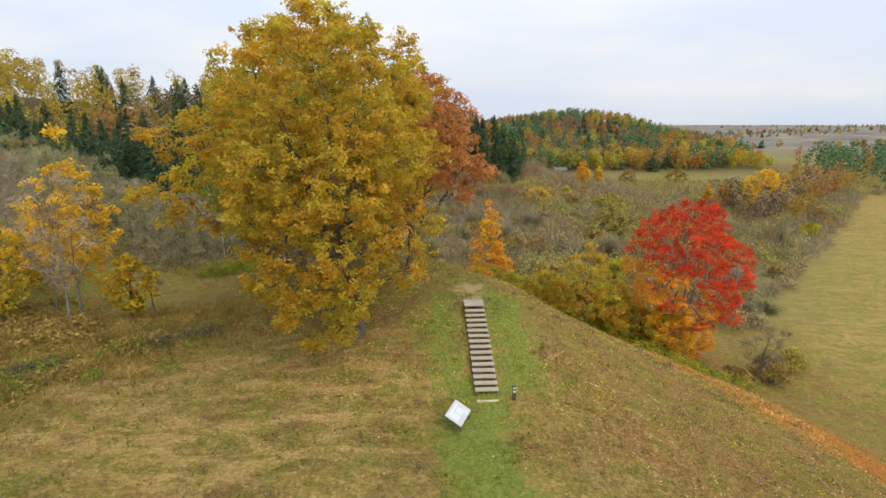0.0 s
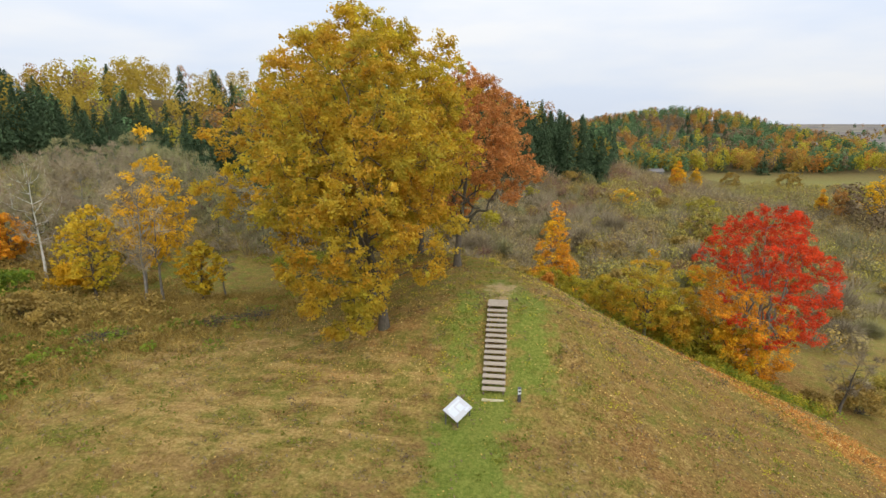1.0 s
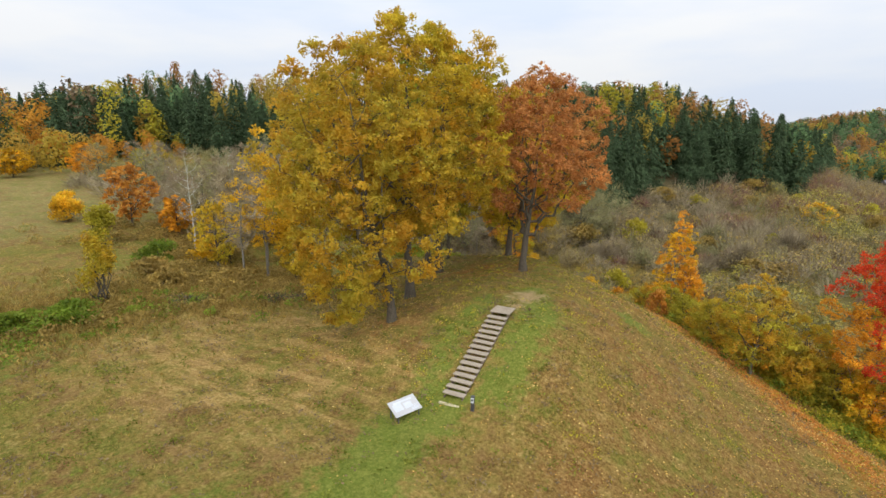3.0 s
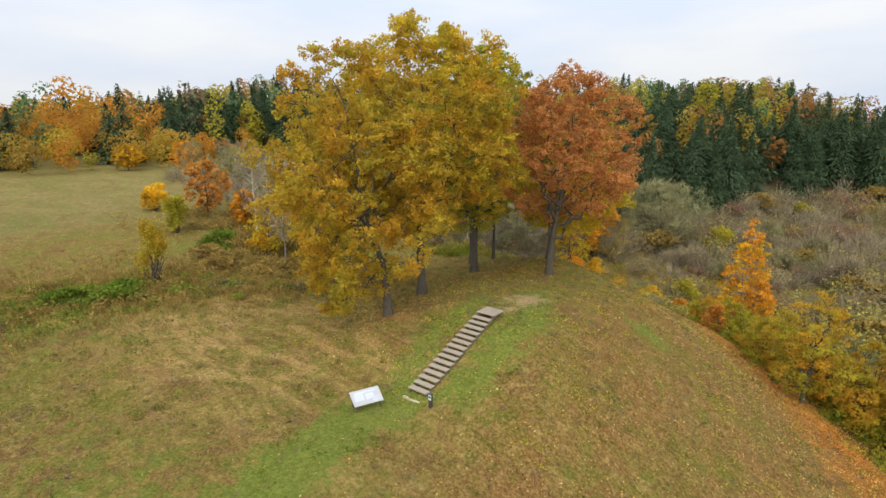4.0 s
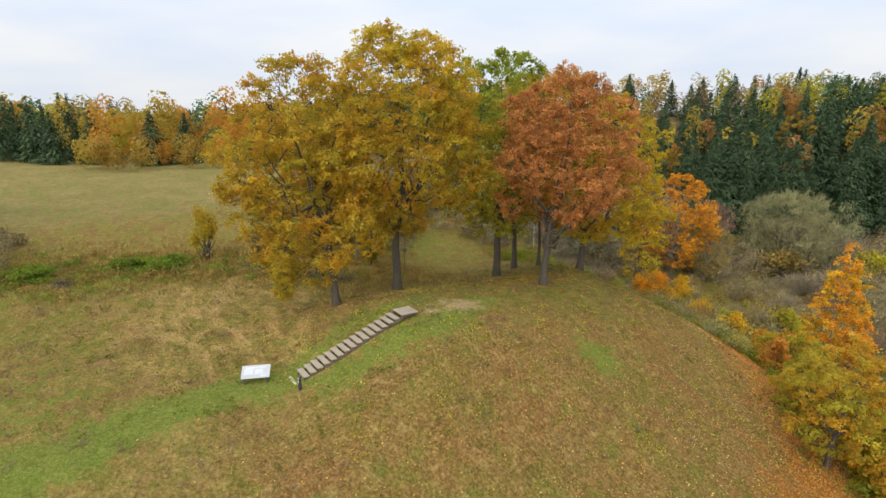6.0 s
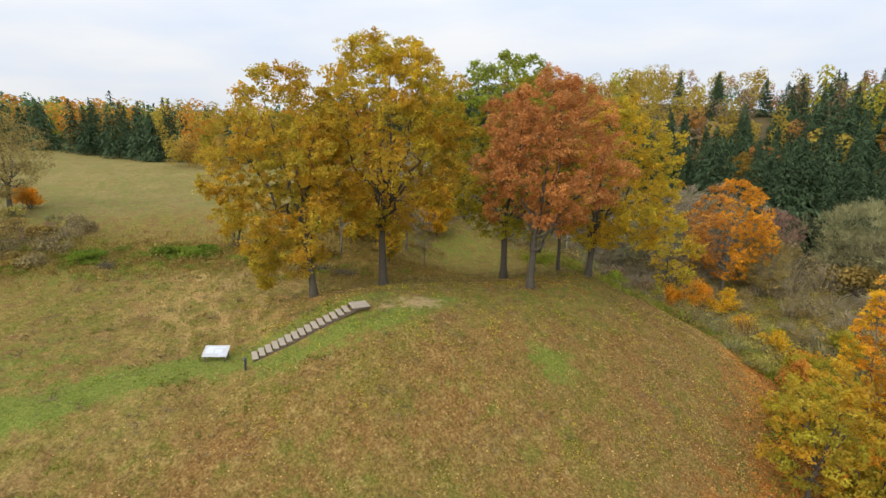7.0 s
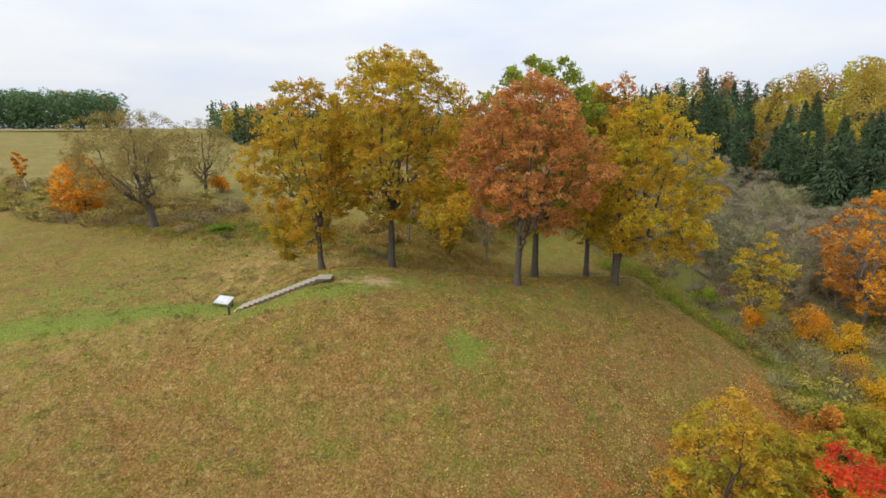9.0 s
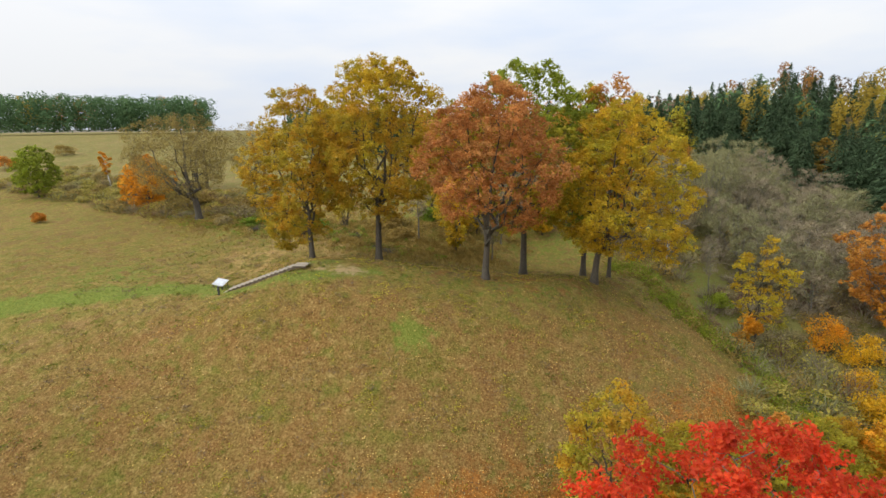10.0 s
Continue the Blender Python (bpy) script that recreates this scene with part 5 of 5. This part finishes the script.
# ---- bare thickets of the valley and the gully ----
def scatter(count, seed, inside, box, gap):
    """Seeded places in a region of the plan, kept apart."""
    r = np.random.default_rng(seed)
    got = []
    for _ in range(count * 60):
        x, y = r.uniform(box[0], box[1]), r.uniform(box[2], box[3])
        if inside(x, y) and all((x - a) ** 2 + (y - b) ** 2 > gap * gap for a, b in got):
            got.append((x, y))
            if len(got) >= count:
                break
    return got


def forest_front(x):
    """The forest's edge on the plan."""
    return 116 + 2.6 * min(max(x + 30, 0), 24) + 0.7 * max(x + 6, 0) + 4.6 * max(x - 27, 0) - 0.55 * max(-95 - x, 0) + 3.0 * math.sin(x / 7.0)


def in_valley(x, y):
    field = 37 + 0.87 * max(y - 62, 0)
    back = forest_front(x) - 3
    return 74 < y < min(back, 300) and x < field and x > -45 - 0.1 * y and not (-38 < x < -6 and y < 100) and not (-4 < x < 12 and y < 86)


def copies(proto, places, seed, lo, hi):
    """Copies of a thing, each turned and scaled a little, on the ground."""
    r = np.random.default_rng(seed)
    for x, y in places:
        s = r.uniform(lo, hi)
        c = copy_thing(proto, pose(x, y, float(ground_z(x, y)) - 0.15, 0, 0, r.uniform(0, 360)))
        c.scale = (s, s, s * r.uniform(0.85, 1.15))


THICKET = "bare shrubs of the valley thicket"
spots = scatter(110, 5, in_valley, (-60, 160, 74, 200), 4.6)
kinds = [
    bare_shrub("bare_shrub", -10, 112, 5.0, 4.0, "bare grey-brown shrub in the valley thicket", TWIG, 281, 1000, 0.035, THICKET),
    bare_shrub("bare_shrub", 14, 104, 4.5, 3.8, "bare greenish shrub in the valley thicket", TWIG_GREEN, 282, 1000, 0.035, THICKET),
    bare_shrub("bare_shrub", 30, 130, 4.0, 4.2, "bare reddish shrub in the valley thicket", TWIG_RED, 283, 1000, 0.035, THICKET),
    leafy_shrub("scrub", 2, 96, 3.8, 3.2, "scrub with olive-brown leaves in the valley", BRUSH, 285, 900, 0.33, THICKET),
    leafy_shrub("scrub", 34, 100, 4.4, 3.2, "yellowing scrub in the valley", OLIVE, 286, 900, 0.33, THICKET),
]
order = [1, 0, 3, 1, 4, 0, 3, 2, 1, 3]
for k in range(5):
    copies(kinds[k], [s for i, s in enumerate(spots) if order[i % 10] == k], 90 + k, 0.7, 1.3)


def thicket(name, places, label, seed, sizes=(1.8, 4.2), leafy=0.8, taller=0.0, twigs=120, width=0.04, leaf=0.3):
    """Close-grown brushwood with the last leaves, past counting: one mesh for each tint."""
    r = np.random.default_rng(seed)
    twig_heaps, leaf_heaps = [[], [], []], [[], [], []]
    for x, y in places:
        wave = math.sin(x / 6.1 + 1.4 * math.sin(y / 9.0)) * math.sin(y / 7.3 + 0.9 * math.sin(x / 11.0))
        drift_a = math.sin(x / 17.0 + 2.0 * math.sin(y / 31.0)) + 0.6 * r.normal()
        h = r.uniform(*sizes) * (1 + 0.38 * wave) * (1 + taller * float(smooth(88, 135, y)))
        rad = h * r.uniform(0.48, 0.72) + 0.8
        z = float(ground_z(x, y))
        red = 0.75 if (x - 25) ** 2 + (y - 205) ** 2 < 32 ** 2 else 0.08
        k = 2 if r.uniform() < red else int(drift_a > 0.2)
        v, f = twig_cloud(int(r.integers(1e6)), h, rad, twigs, width)
        twig_heaps[k].append((v + [x, y, z], f))
        if r.uniform() < leafy * (0.55 + 0.45 * (drift_a > 0)):
            n = int(170 * (0.3 / leaf) ** 1.4)
            out = unit(r.normal(size=(n, 3)) + [0, 0, 0.5])
            q = out * r.uniform(0.55, 1.0, (n, 1)) * [rad, rad, h * 0.52] * r.uniform(0.85, 1.1) + [x, y, z + h * 0.45]
            leaf_heaps[1 if drift_a > 0.55 else 0 if drift_a > -0.3 else 2].append(slips(q, leaf, r, outward=out, hold=2.6))
    mass = new(name)
    for heap, mat in zip(twig_heaps, (TWIG, TWIG_GREEN, TWIG_RED)):
        if heap:
            tagged(part_of("brushwood", fast_mesh("brushwood", *joined(heap), mat), mass), kind="stuff")
    for heap, mat in zip(leaf_heaps, (BRUSH, DULL_OLIVE, GREY_GREEN)):
        if heap:
            tagged(part_of("foliage", fast_mesh("foliage", *joined(heap), mat), mass), kind="stuff")
    return tagged(mass, label, "scrub", kind="stuff")


thicket("valley_thicket", scatter(1250, 31, in_valley, (-62, 230, 72, 290), 3.2), "close thicket of bare and yellowing scrub on the valley floor", 32, (2.6, 4.8), 0.8, 0.55, 150, 0.05)


thicket("meadow_thicket", scatter(60, 35, lambda x, y: True, (-34, 2, 80, 106), 3.2), "scattered bare scrub on the valley meadow", 36, leaf=0.17)
thicket("rim_thicket", scatter(46, 43, lambda x, y: float(ground_z(x, y)) < -8.5 and not (abs(x + 14.4) < 3 and abs(y - 75.6) < 3), (-32, 2, 70, 84), 3.0), "bare grey-brown scrub below the spur's northern rim", 44, (1.6, 3.2), 0.5, leaf=0.15)
thicket("ditch_thicket", scatter(150, 37, lambda x, y: abs(x + 44 - 0.33 * (y + 8)) < 12, (-78, -28, -72, 6), 2.8), "pale scrub along the field ditch", 38, (0.9, 2.5), leaf=0.18)


thicket("northern_thicket", scatter(300, 39, lambda x, y: 0.95 * (y - 62) + 30 > x > 0.3 * (y - 230), (10, 250, 255, 322), 4.6), "brown scrub along the far valley meadow", 40, (1.6, 3.6), 0.6, 0.0, 120, 0.09)


def in_gully(x, y):
    return x < -27 and y > (58 if x > -44 else 44) + 0.55 * max(x + 46, 0) + 0.12 * max(-46 - x, 0) and y < 116 and x > -92 + 0.1 * y


thicket("gully_thicket", scatter(330, 33, in_gully, (-95, -27, 40, 116), 2.6), "close thicket of bare scrub in the gully", 34, (1.8, 4.0), 0.45, 0.7)
GULLY = "bare trees of the gully"
bare_kinds = [
    broad_tree("bare_tree", -27.3, 35.9, 12.5, 2.6, "slender leafless grey tree at the meadow edge", TWIG, 95, clear=0.3, fat=0.55, trunk_r=0.14, lobes=22, tips=9, per_tip=6, leaf_size=0.8, bark=PALE_BARK, twiggy=True, group=GULLY),
    broad_tree("bare_tree", -43.6, 42.2, 13.0, 3.0, "slender leafless pale birch", TWIG, 96, clear=0.3, fat=0.55, trunk_r=0.15, lobes=24, tips=9, per_tip=6, leaf_size=0.8, bark=BIRCH_BARK, twiggy=True, group=GULLY),
    broad_tree("bare_tree", -46.0, 50.0, 12.0, 4.0, "leafless grey tree in the gully", TWIG, 97, clear=0.12, fat=0.5, trunk_r=0.18, lobes=30, tips=10, per_tip=9, leaf_size=0.9, bark=PALE_BARK, twiggy=True, group=GULLY),
    broad_tree("bare_tree", -52.0, 70.0, 11.0, 4.6, "leafless grey-green tree in the gully", TWIG_GREEN, 98, clear=0.1, fat=0.5, trunk_r=0.18, lobes=32, tips=10, per_tip=10, leaf_size=0.9, twiggy=True, group=GULLY),
]
gs = scatter(80, 6, in_gully, (-95, -27, 40, 116), 4.4)
for k in range(4):
    copies(bare_kinds[k], gs[k::4] if k > 1 else gs[k::8], 197 + k, 0.5, 0.78)
copies(bare_kinds[0], [(-36.5, 47.0), (-27.0, 46.5)], 205, 0.7, 0.9)

# a grey grove of bare alders and willows between the gully and the forest
GROVE = "bare trees of the grey grove"


def in_grove(x, y):
    return -118 < x < -30 and 82 + 0.28 * max(-60 - x, 0) < y < min(forest_front(x) - 2, 134) and y > 70 - 0.45 * (x + 30)


grove_kinds = [
    grown_tree("bare_tree", gx, gy, [(1.6, 2.0), (4.0, 4.2), (7.5, 4.8), (10.0, 3.6), (11.8, 1.4)], text, mat, seed, trunk_r=0.2, gap=1.7, most=58, tufts=9, per_tuft=8, leaf_size=0.6, spray=0.6, leaders=5, fork=0.12, bark=PALE_BARK, group=GROVE, wispy=True)
    for gx, gy, text, mat, seed in ((-58.0, 100.0, "leafless grey tree in the valley grove", TWIG, 301), (-66.0, 108.0, "leafless grey-green tree in the valley grove", TWIG_GREEN, 302))]
grove = scatter(66, 303, in_grove, (-118, -30, 70, 140), 5.2)
for k in range(2):
    copies(grove_kinds[k], grove[k::2], 304 + k, 0.7, 1.05)
thicket("grove_thicket", scatter(150, 306, in_grove, (-118, -30, 70, 140), 4.0), "close grey brushwood under the grove", 307, (3.0, 6.0), 0.25, 0.0, 170, 0.05)

# ---- wooded hills ----
FOREST = "forest trees on the hillside"
spruces = [spruce_tree("spruce_tree", x, y, h, rad, "tall dark green spruce at the forest edge", s, 4300, FOREST)
           for x, y, h, rad, s in ((-48, 118, 22, 5.4, 101), (-60, 121, 24, 5.2, 102), (-20, 152, 23, 5.6, 103), (-33, 124, 20, 5.2, 104))]
hard = [
    broad_tree("forest_tree", -75, 150, 19, 5.0, "forest tree with yellow leaves", FAR_GOLD, 111, clear=0.3, fat=0.6, trunk_r=0.22, lobes=24, tips=8, per_tip=23, leaf_size=0.40, far=True, group=FOREST),
    broad_tree("forest_tree", -40, 165, 18, 4.6, "forest tree with ochre leaves", FAR_OCHRE, 112, clear=0.3, fat=0.6, trunk_r=0.22, lobes=24, tips=8, per_tip=23, leaf_size=0.40, far=True, group=FOREST),
    broad_tree("forest_tree", -55, 140, 15, 4.0, "forest tree with orange leaves", FAR_RUST, 113, clear=0.3, fat=0.6, trunk_r=0.2, lobes=22, tips=8, per_tip=23, leaf_size=0.40, far=True, group=FOREST),
    broad_tree("forest_tree", -30, 190, 20, 5.0, "forest tree with olive leaves", OLIVE, 114, clear=0.3, fat=0.6, trunk_r=0.22, lobes=24, tips=8, per_tip=23, leaf_size=0.40, far=True, group=FOREST),
]
edge = scatter(175, 8, lambda x, y: forest_front(x) < y < forest_front(x) + 16, (-215, 45, 40, 330), 4.6)
inner = scatter(70, 81, lambda x, y: forest_front(x) + 16 < y < forest_front(x) + 50, (-215, 45, 40, 360), 6.0)
pick = np.random.default_rng(9)
for x, y in edge + inner:
    k = pick.uniform()
    proto = spruces[int(pick.integers(0, 4))] if k < 0.90 else hard[int(pick.integers(0, 4))]
    s = min(pick.uniform(0.68, 0.94), max(0.42, (pick.uniform(21, 25) - float(ground_z(x, y))) / 23))
    c = copy_thing(proto, pose(x, y, float(ground_z(x, y)) - 0.3, 0, 0, pick.uniform(0, 360)))
    c.scale = (s, s, s)


def far_woods(name, places, label, mats, seed, fine=170, near=0):
    """Distant woods: trees of small leaf masses, too many to count, one mesh for each colour; finer within `near` of the spur."""
    r = np.random.default_rng(seed)
    heaps = [[] for _ in mats]
    for x, y, h, rad, kind in places:
        z = float(ground_z(x, y))
        n = max(fine, 480) if math.hypot(x, y - 40) < near else fine
        rad = min(rad, 0.55 * h)
        if kind == 0:
            v, f = spruce_mesh(int(r.integers(1e6)), h, rad * 0.95, 2 * n, 32.0 / np.sqrt(2 * n))
        else:
            # a crown of several uneven masses
            k = 7
            mid = unit(r.normal(size=(k, 3))) * r.uniform(0.3, 0.7, (k, 1)) * [rad, rad, 0]
            mid[:, 2] = h * r.permutation(np.linspace(-0.42 if kind == 5 else -0.3, 0.3, k))
            which = r.integers(0, k, n)
            out = unit(r.normal(size=(n, 3)) + [0, 0, 0.25])
            q = mid[which] + out * r.uniform(0.75, 1.05, (n, 1)) * rad * r.uniform(0.42, 0.6, k)[which][:, None]
            q[:, 2] += h * 0.6
            q[:, 2] = np.maximum(q[:, 2], 0.08 * h)
            v, f = slips(q, rad * 2.7 / np.sqrt(n), r, outward=out, hold=3.2)
        heaps[kind].append((v + [x, y, z], f))
    woods = new(name)
    for k, heap in enumerate(heaps):
        if heap:
            part_of("crowns", fast_mesh("crowns", *joined(heap), mats[k]), woods)["kind"] = "stuff"
    return tagged(woods, label, "woods", kind="stuff")


def woods_places(count, seed, box, inside, gap, shares, size, front=None, low=False):
    r = np.random.default_rng(seed + 50)
    out = []
    for x, y in scatter(count, seed, inside, box, gap):
        # kinds of tree stand in groups
        w = np.array([p * math.exp(1.6 * math.sin(x / 23 + 2.1 * k) * math.sin(y / 29 + 1.3 * k)) for k, p in enumerate(shares)])
        tall = r.uniform(*size)
        if low:
            tall = min(tall, max(7.0, r.uniform(22, 26) + 0.055 * (y - 145) - float(ground_z(x, y))))
        if front is not None:
            # conifers stand in front, broad-leaved trees higher up
            w[1:5] *= 0.12 + 2.4 * float(smooth(18, 75, y - front(x)))
        out.append((x, y, tall, r.uniform(3.4, 6.0), int(r.choice(len(shares), p=w / w.sum()))))
    return out


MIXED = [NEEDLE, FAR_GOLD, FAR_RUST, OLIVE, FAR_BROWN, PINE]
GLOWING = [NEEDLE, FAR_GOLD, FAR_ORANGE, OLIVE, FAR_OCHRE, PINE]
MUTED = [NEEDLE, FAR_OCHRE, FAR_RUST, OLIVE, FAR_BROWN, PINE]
far_woods("hillside_woods", woods_places(640, 11, (-70, 110, 60, 430), lambda x, y: y > forest_front(x) + 14, 6.0, [0.74, 0.05, 0.08, 0.05, 0.03, 0.05], (13, 20), None, True), "dark spruce woods with a few autumn trees on the hillside", MIXED, 12, 120, 215)
far_woods("western_woods", woods_places(640, 12, (-330, -70, 60, 400), lambda x, y: y > forest_front(x) + 14, 6.4, [0.48, 0.28, 0.06, 0.12, 0.03, 0.03], (13, 18), forest_front), "mixed autumn woods on the western hillside", MIXED, 13, 260, 250)
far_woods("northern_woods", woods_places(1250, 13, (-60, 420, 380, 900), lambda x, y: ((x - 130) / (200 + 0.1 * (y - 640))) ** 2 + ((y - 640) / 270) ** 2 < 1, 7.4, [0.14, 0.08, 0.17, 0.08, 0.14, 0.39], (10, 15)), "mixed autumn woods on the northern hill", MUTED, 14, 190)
far_woods("distant_belts", woods_places(420, 61, (180, 1500, 760, 1900), lambda x, y: math.sin(y / 95 + 0.6 * math.sin(x / 210)) > 0.25 and x > 0.32 * y, 12, [0.05, 0.12, 0.22, 0.05, 0.46, 0.10], (8, 14)), "brown tree belts between the fields far off", MUTED, 62, 60)
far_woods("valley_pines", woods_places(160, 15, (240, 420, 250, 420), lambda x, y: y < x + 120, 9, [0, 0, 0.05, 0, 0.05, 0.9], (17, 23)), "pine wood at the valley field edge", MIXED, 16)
far_woods("hill_foot_trees", woods_places(130, 63, (20, 250, 370, 445), lambda x, y: 384 + 0.06 * x < y < 424 + 0.06 * x, 6.5, [0.12, 0.30, 0.26, 0.10, 0.20, 0.02], (9, 16)), "scattered autumn trees at the northern hill's foot", GLOWING, 64, 220)



def beyond_field(x, y):
    return y > 0.477 * x + 23 and x < -118 - 1.1 * abs(y - 20) * (y < 20) - 0.5 * max(0, y - 60)


far_woods("field_woods", woods_places(240, 17, (-330, -115, 8, 66), beyond_field, 6.5, [0.24, 0.26, 0.24, 0.1, 0.12, 0.06], (11, 19)), "golden autumn woods beyond the field", GLOWING, 18, 150, 185)
far_woods("ridge_grove", woods_places(220, 47, (-330, -115, -100, 8), beyond_field, 6.2, [0.46, 0.06, 0.12, 0.07, 0.05, 0.24], (13, 20)), "mixed conifers and autumn trees beyond the field", GLOWING, 48, 150, 185)
far_woods("corner_woods", woods_places(130, 37, (-330, -115, 66, 120), lambda x, y: x < -118 - 0.5 * max(0, y - 60), 6.5, [0.55, 0.12, 0.05, 0.14, 0.09, 0.05], (14, 21)), "mixed woods where field and forest meet", MIXED, 38, 150, 160)
far_woods("field_hedge", woods_places(34, 27, (-190, -100, 10, 100), lambda x, y: -12 < -116 - 0.5 * max(0, y - 60) - x < 3, 5.0, [0, 0.4, 0.15, 0.25, 0.2, 0], (3, 8)), "low autumn shrubs along the woods beyond the field", GLOWING, 28, 560)
far_woods("valley_hedgerow", woods_places(70, 23, (95, 250, 150, 320), lambda x, y: abs(y - 60 - 1.12 * x) < 22, 6, [0, 0.16, 0.1, 0.06, 0.68, 0], (7, 13)), "autumn trees along the valley stream", MUTED, 24, 560)
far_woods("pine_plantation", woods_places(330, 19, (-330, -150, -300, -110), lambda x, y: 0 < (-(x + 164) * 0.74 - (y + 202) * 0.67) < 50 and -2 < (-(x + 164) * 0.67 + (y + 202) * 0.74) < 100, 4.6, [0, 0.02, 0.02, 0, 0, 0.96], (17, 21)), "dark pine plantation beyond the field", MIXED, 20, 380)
# ---- grass tufts and fallen leaves ----
def blades(points, height, r, width=0.05, spread=0.5):
    """Thin pointed blades, three to a tuft."""
    n = len(points)
    p = np.repeat(points, 3, 0)
    d = r.normal(size=(3 * n, 3)) * spread
    d[:, 2] = 1
    d = unit(d)
    side = unit(np.cross(d, r.normal(size=(3 * n, 3)))) * width
    h = (height * r.uniform(0.5, 1.3, 3 * n))[:, None]
    v = np.empty((3 * n, 3, 3))
    v[:, 0], v[:, 1], v[:, 2] = p - side, p + side, p + d * h
    return v.reshape(-1, 3), np.arange(9 * n).reshape(-1, 3)


def on_ground(count, seed, box, weight):
    r = np.random.default_rng(seed)
    x, y = r.uniform(box[0], box[1], count), r.uniform(box[2], box[3], count)
    keep = r.uniform(0, 1, count) < weight(x, y)
    x, y = x[keep], y[keep]
    return np.stack([x, y, ground_z(x, y)], 1), r


def fade(x, y):
    """Tufts thin out away from the spur, without an edge."""
    return smooth(62, 24, np.abs(x + 4)) * smooth(-34, 10, y) * smooth(84, 64, y)


pts, r = on_ground(155000, 201, (-66, 48, -34, 84), lambda x, y: fade(x, y) * np.clip(0.62 - zones(x, y)["lush"] - zones(x, y)["earth"], 0.02, 1))
tagged(new("dry_grass", fast_mesh("dry_grass", *blades(pts - [0, 0, 0.03], 0.24, r, 0.018, 0.8), STRAW)), "dry straw-coloured grass tufts on the spur and meadow", "grass", kind="stuff")
pts, r = on_ground(120000, 202, (-66, 48, -34, 84), lambda x, y: fade(x, y) * np.clip(0.18 + zones(x, y)["lush"] - zones(x, y)["earth"], 0.02, 1))
tagged(new("green_grass", fast_mesh("green_grass", *blades(pts - [0, 0, 0.03], 0.15, r, 0.016, 0.8), BLADE)), "short green grass tufts on the spur and meadow", "grass", kind="stuff")


def leaf_fall(x, y):
    z = zones(x, y)
    return np.clip(0.018 + 0.8 * z["litter"] + (0.12 + 0.4 * smooth(36, 56, y)) * z["heath"] + 0.5 * np.exp(-((x + 5) / 6) ** 2 - ((y - 30) / 5) ** 2), 0, 1)


pts, r = on_ground(110000, 203, (-22, 30, 15, 76), leaf_fall)
tagged(new("fallen_leaves", fast_mesh("fallen_leaves", *cards(pts + [0, 0, 0.06], 0.08, r, up=2.0, length=1.25), FALLEN)), "fallen yellow and brown leaves strewn over the grass", "leaves", kind="stuff")


def drift(x, y):
    """Leaves blown to the foot of the slope."""
    return np.clip(np.exp(-(near_line(x, y, LEAF_LINE) / 2.5) ** 2) * (0.3 + 0.55 * smooth(40, 52, y)), 0, 1)


pts, r = on_ground(120000, 208, (-2, 36, 28, 74), drift)
tagged(new("leaf_drift", fast_mesh("leaf_drift", *slips(pts + [0, 0, 0.09], 0.088, r, up=0.6), LITTER)), "drift of orange fallen leaves along the slope's foot", "leaves", kind="stuff")


def clumps(count, seed, box, weight, size, per, spread):
    """Small leafy weeds: a few leaves around each root."""
    pts, r = on_ground(count, seed, box, weight)
    p = np.repeat(pts, per, 0) + r.normal(size=(len(pts) * per, 3)) * [spread, spread, 0.04] + [0, 0, 0.09]
    return cards(p, size, r, up=0.8)


tagged(new("green_weeds", fast_mesh("green_weeds", *clumps(5200, 204, (-24, 30, 8, 66), lambda x, y: 0.15 + 0.85 * (np.sin(x * 0.9 + 1.7 * np.sin(y * 0.37)) * np.sin(y * 0.8 + x * 0.2) > 0.35), 0.085, 9, 0.16), BLADE)), "small green weeds among the grass", "weeds", kind="stuff")
tagged(new("yellow_weeds", fast_mesh("yellow_weeds", *clumps(3600, 205, (-10, 26, 24, 64), lambda x, y: 0.1 + 0.9 * (np.sin(x * 0.7 + 2.1 * np.sin(y * 0.41 + 1)) * np.sin(y * 0.6 + 2) > 0.4), 0.075, 8, 0.16), OLIVE)), "small yellowing weeds on the slope", "weeds", kind="stuff")
tagged(new("brown_weeds", fast_mesh("brown_weeds", *clumps(6500, 206, (-24, 30, 10, 66), lambda x, y: 0.2 + 0.8 * (np.sin(x * 0.8 + 1.1 * np.sin(y * 0.5 + 3)) * np.sin(y * 0.7 + 4) > 0.3), 0.08, 8, 0.18), FAR_BROWN)), "withered brown weeds among the grass", "weeds", kind="stuff")

# rank grass along the meadow's rim and in the gully
r = np.random.default_rng(207)
rim = [np.array(p) for p in BANK + [(-24.0, 46.0)]]
k = r.integers(0, len(rim) - 1, 16000)
u = r.uniform(0, 1, (16000, 1))
q = np.array(rim)[k] * (1 - u) + np.array(rim)[k + 1] * u + r.normal(size=(16000, 2)) * [4.5, 3.0] + [-3.0, 0]
tall = np.stack([q[:, 0], q[:, 1], ground_z(q[:, 0], q[:, 1])], 1)
tagged(new("tall_grass", fast_mesh("tall_grass", *blades(tall, 0.6, r, 0.025, 0.6), STRAW)), "rank withered grass along the meadow edge", "grass", kind="stuff")
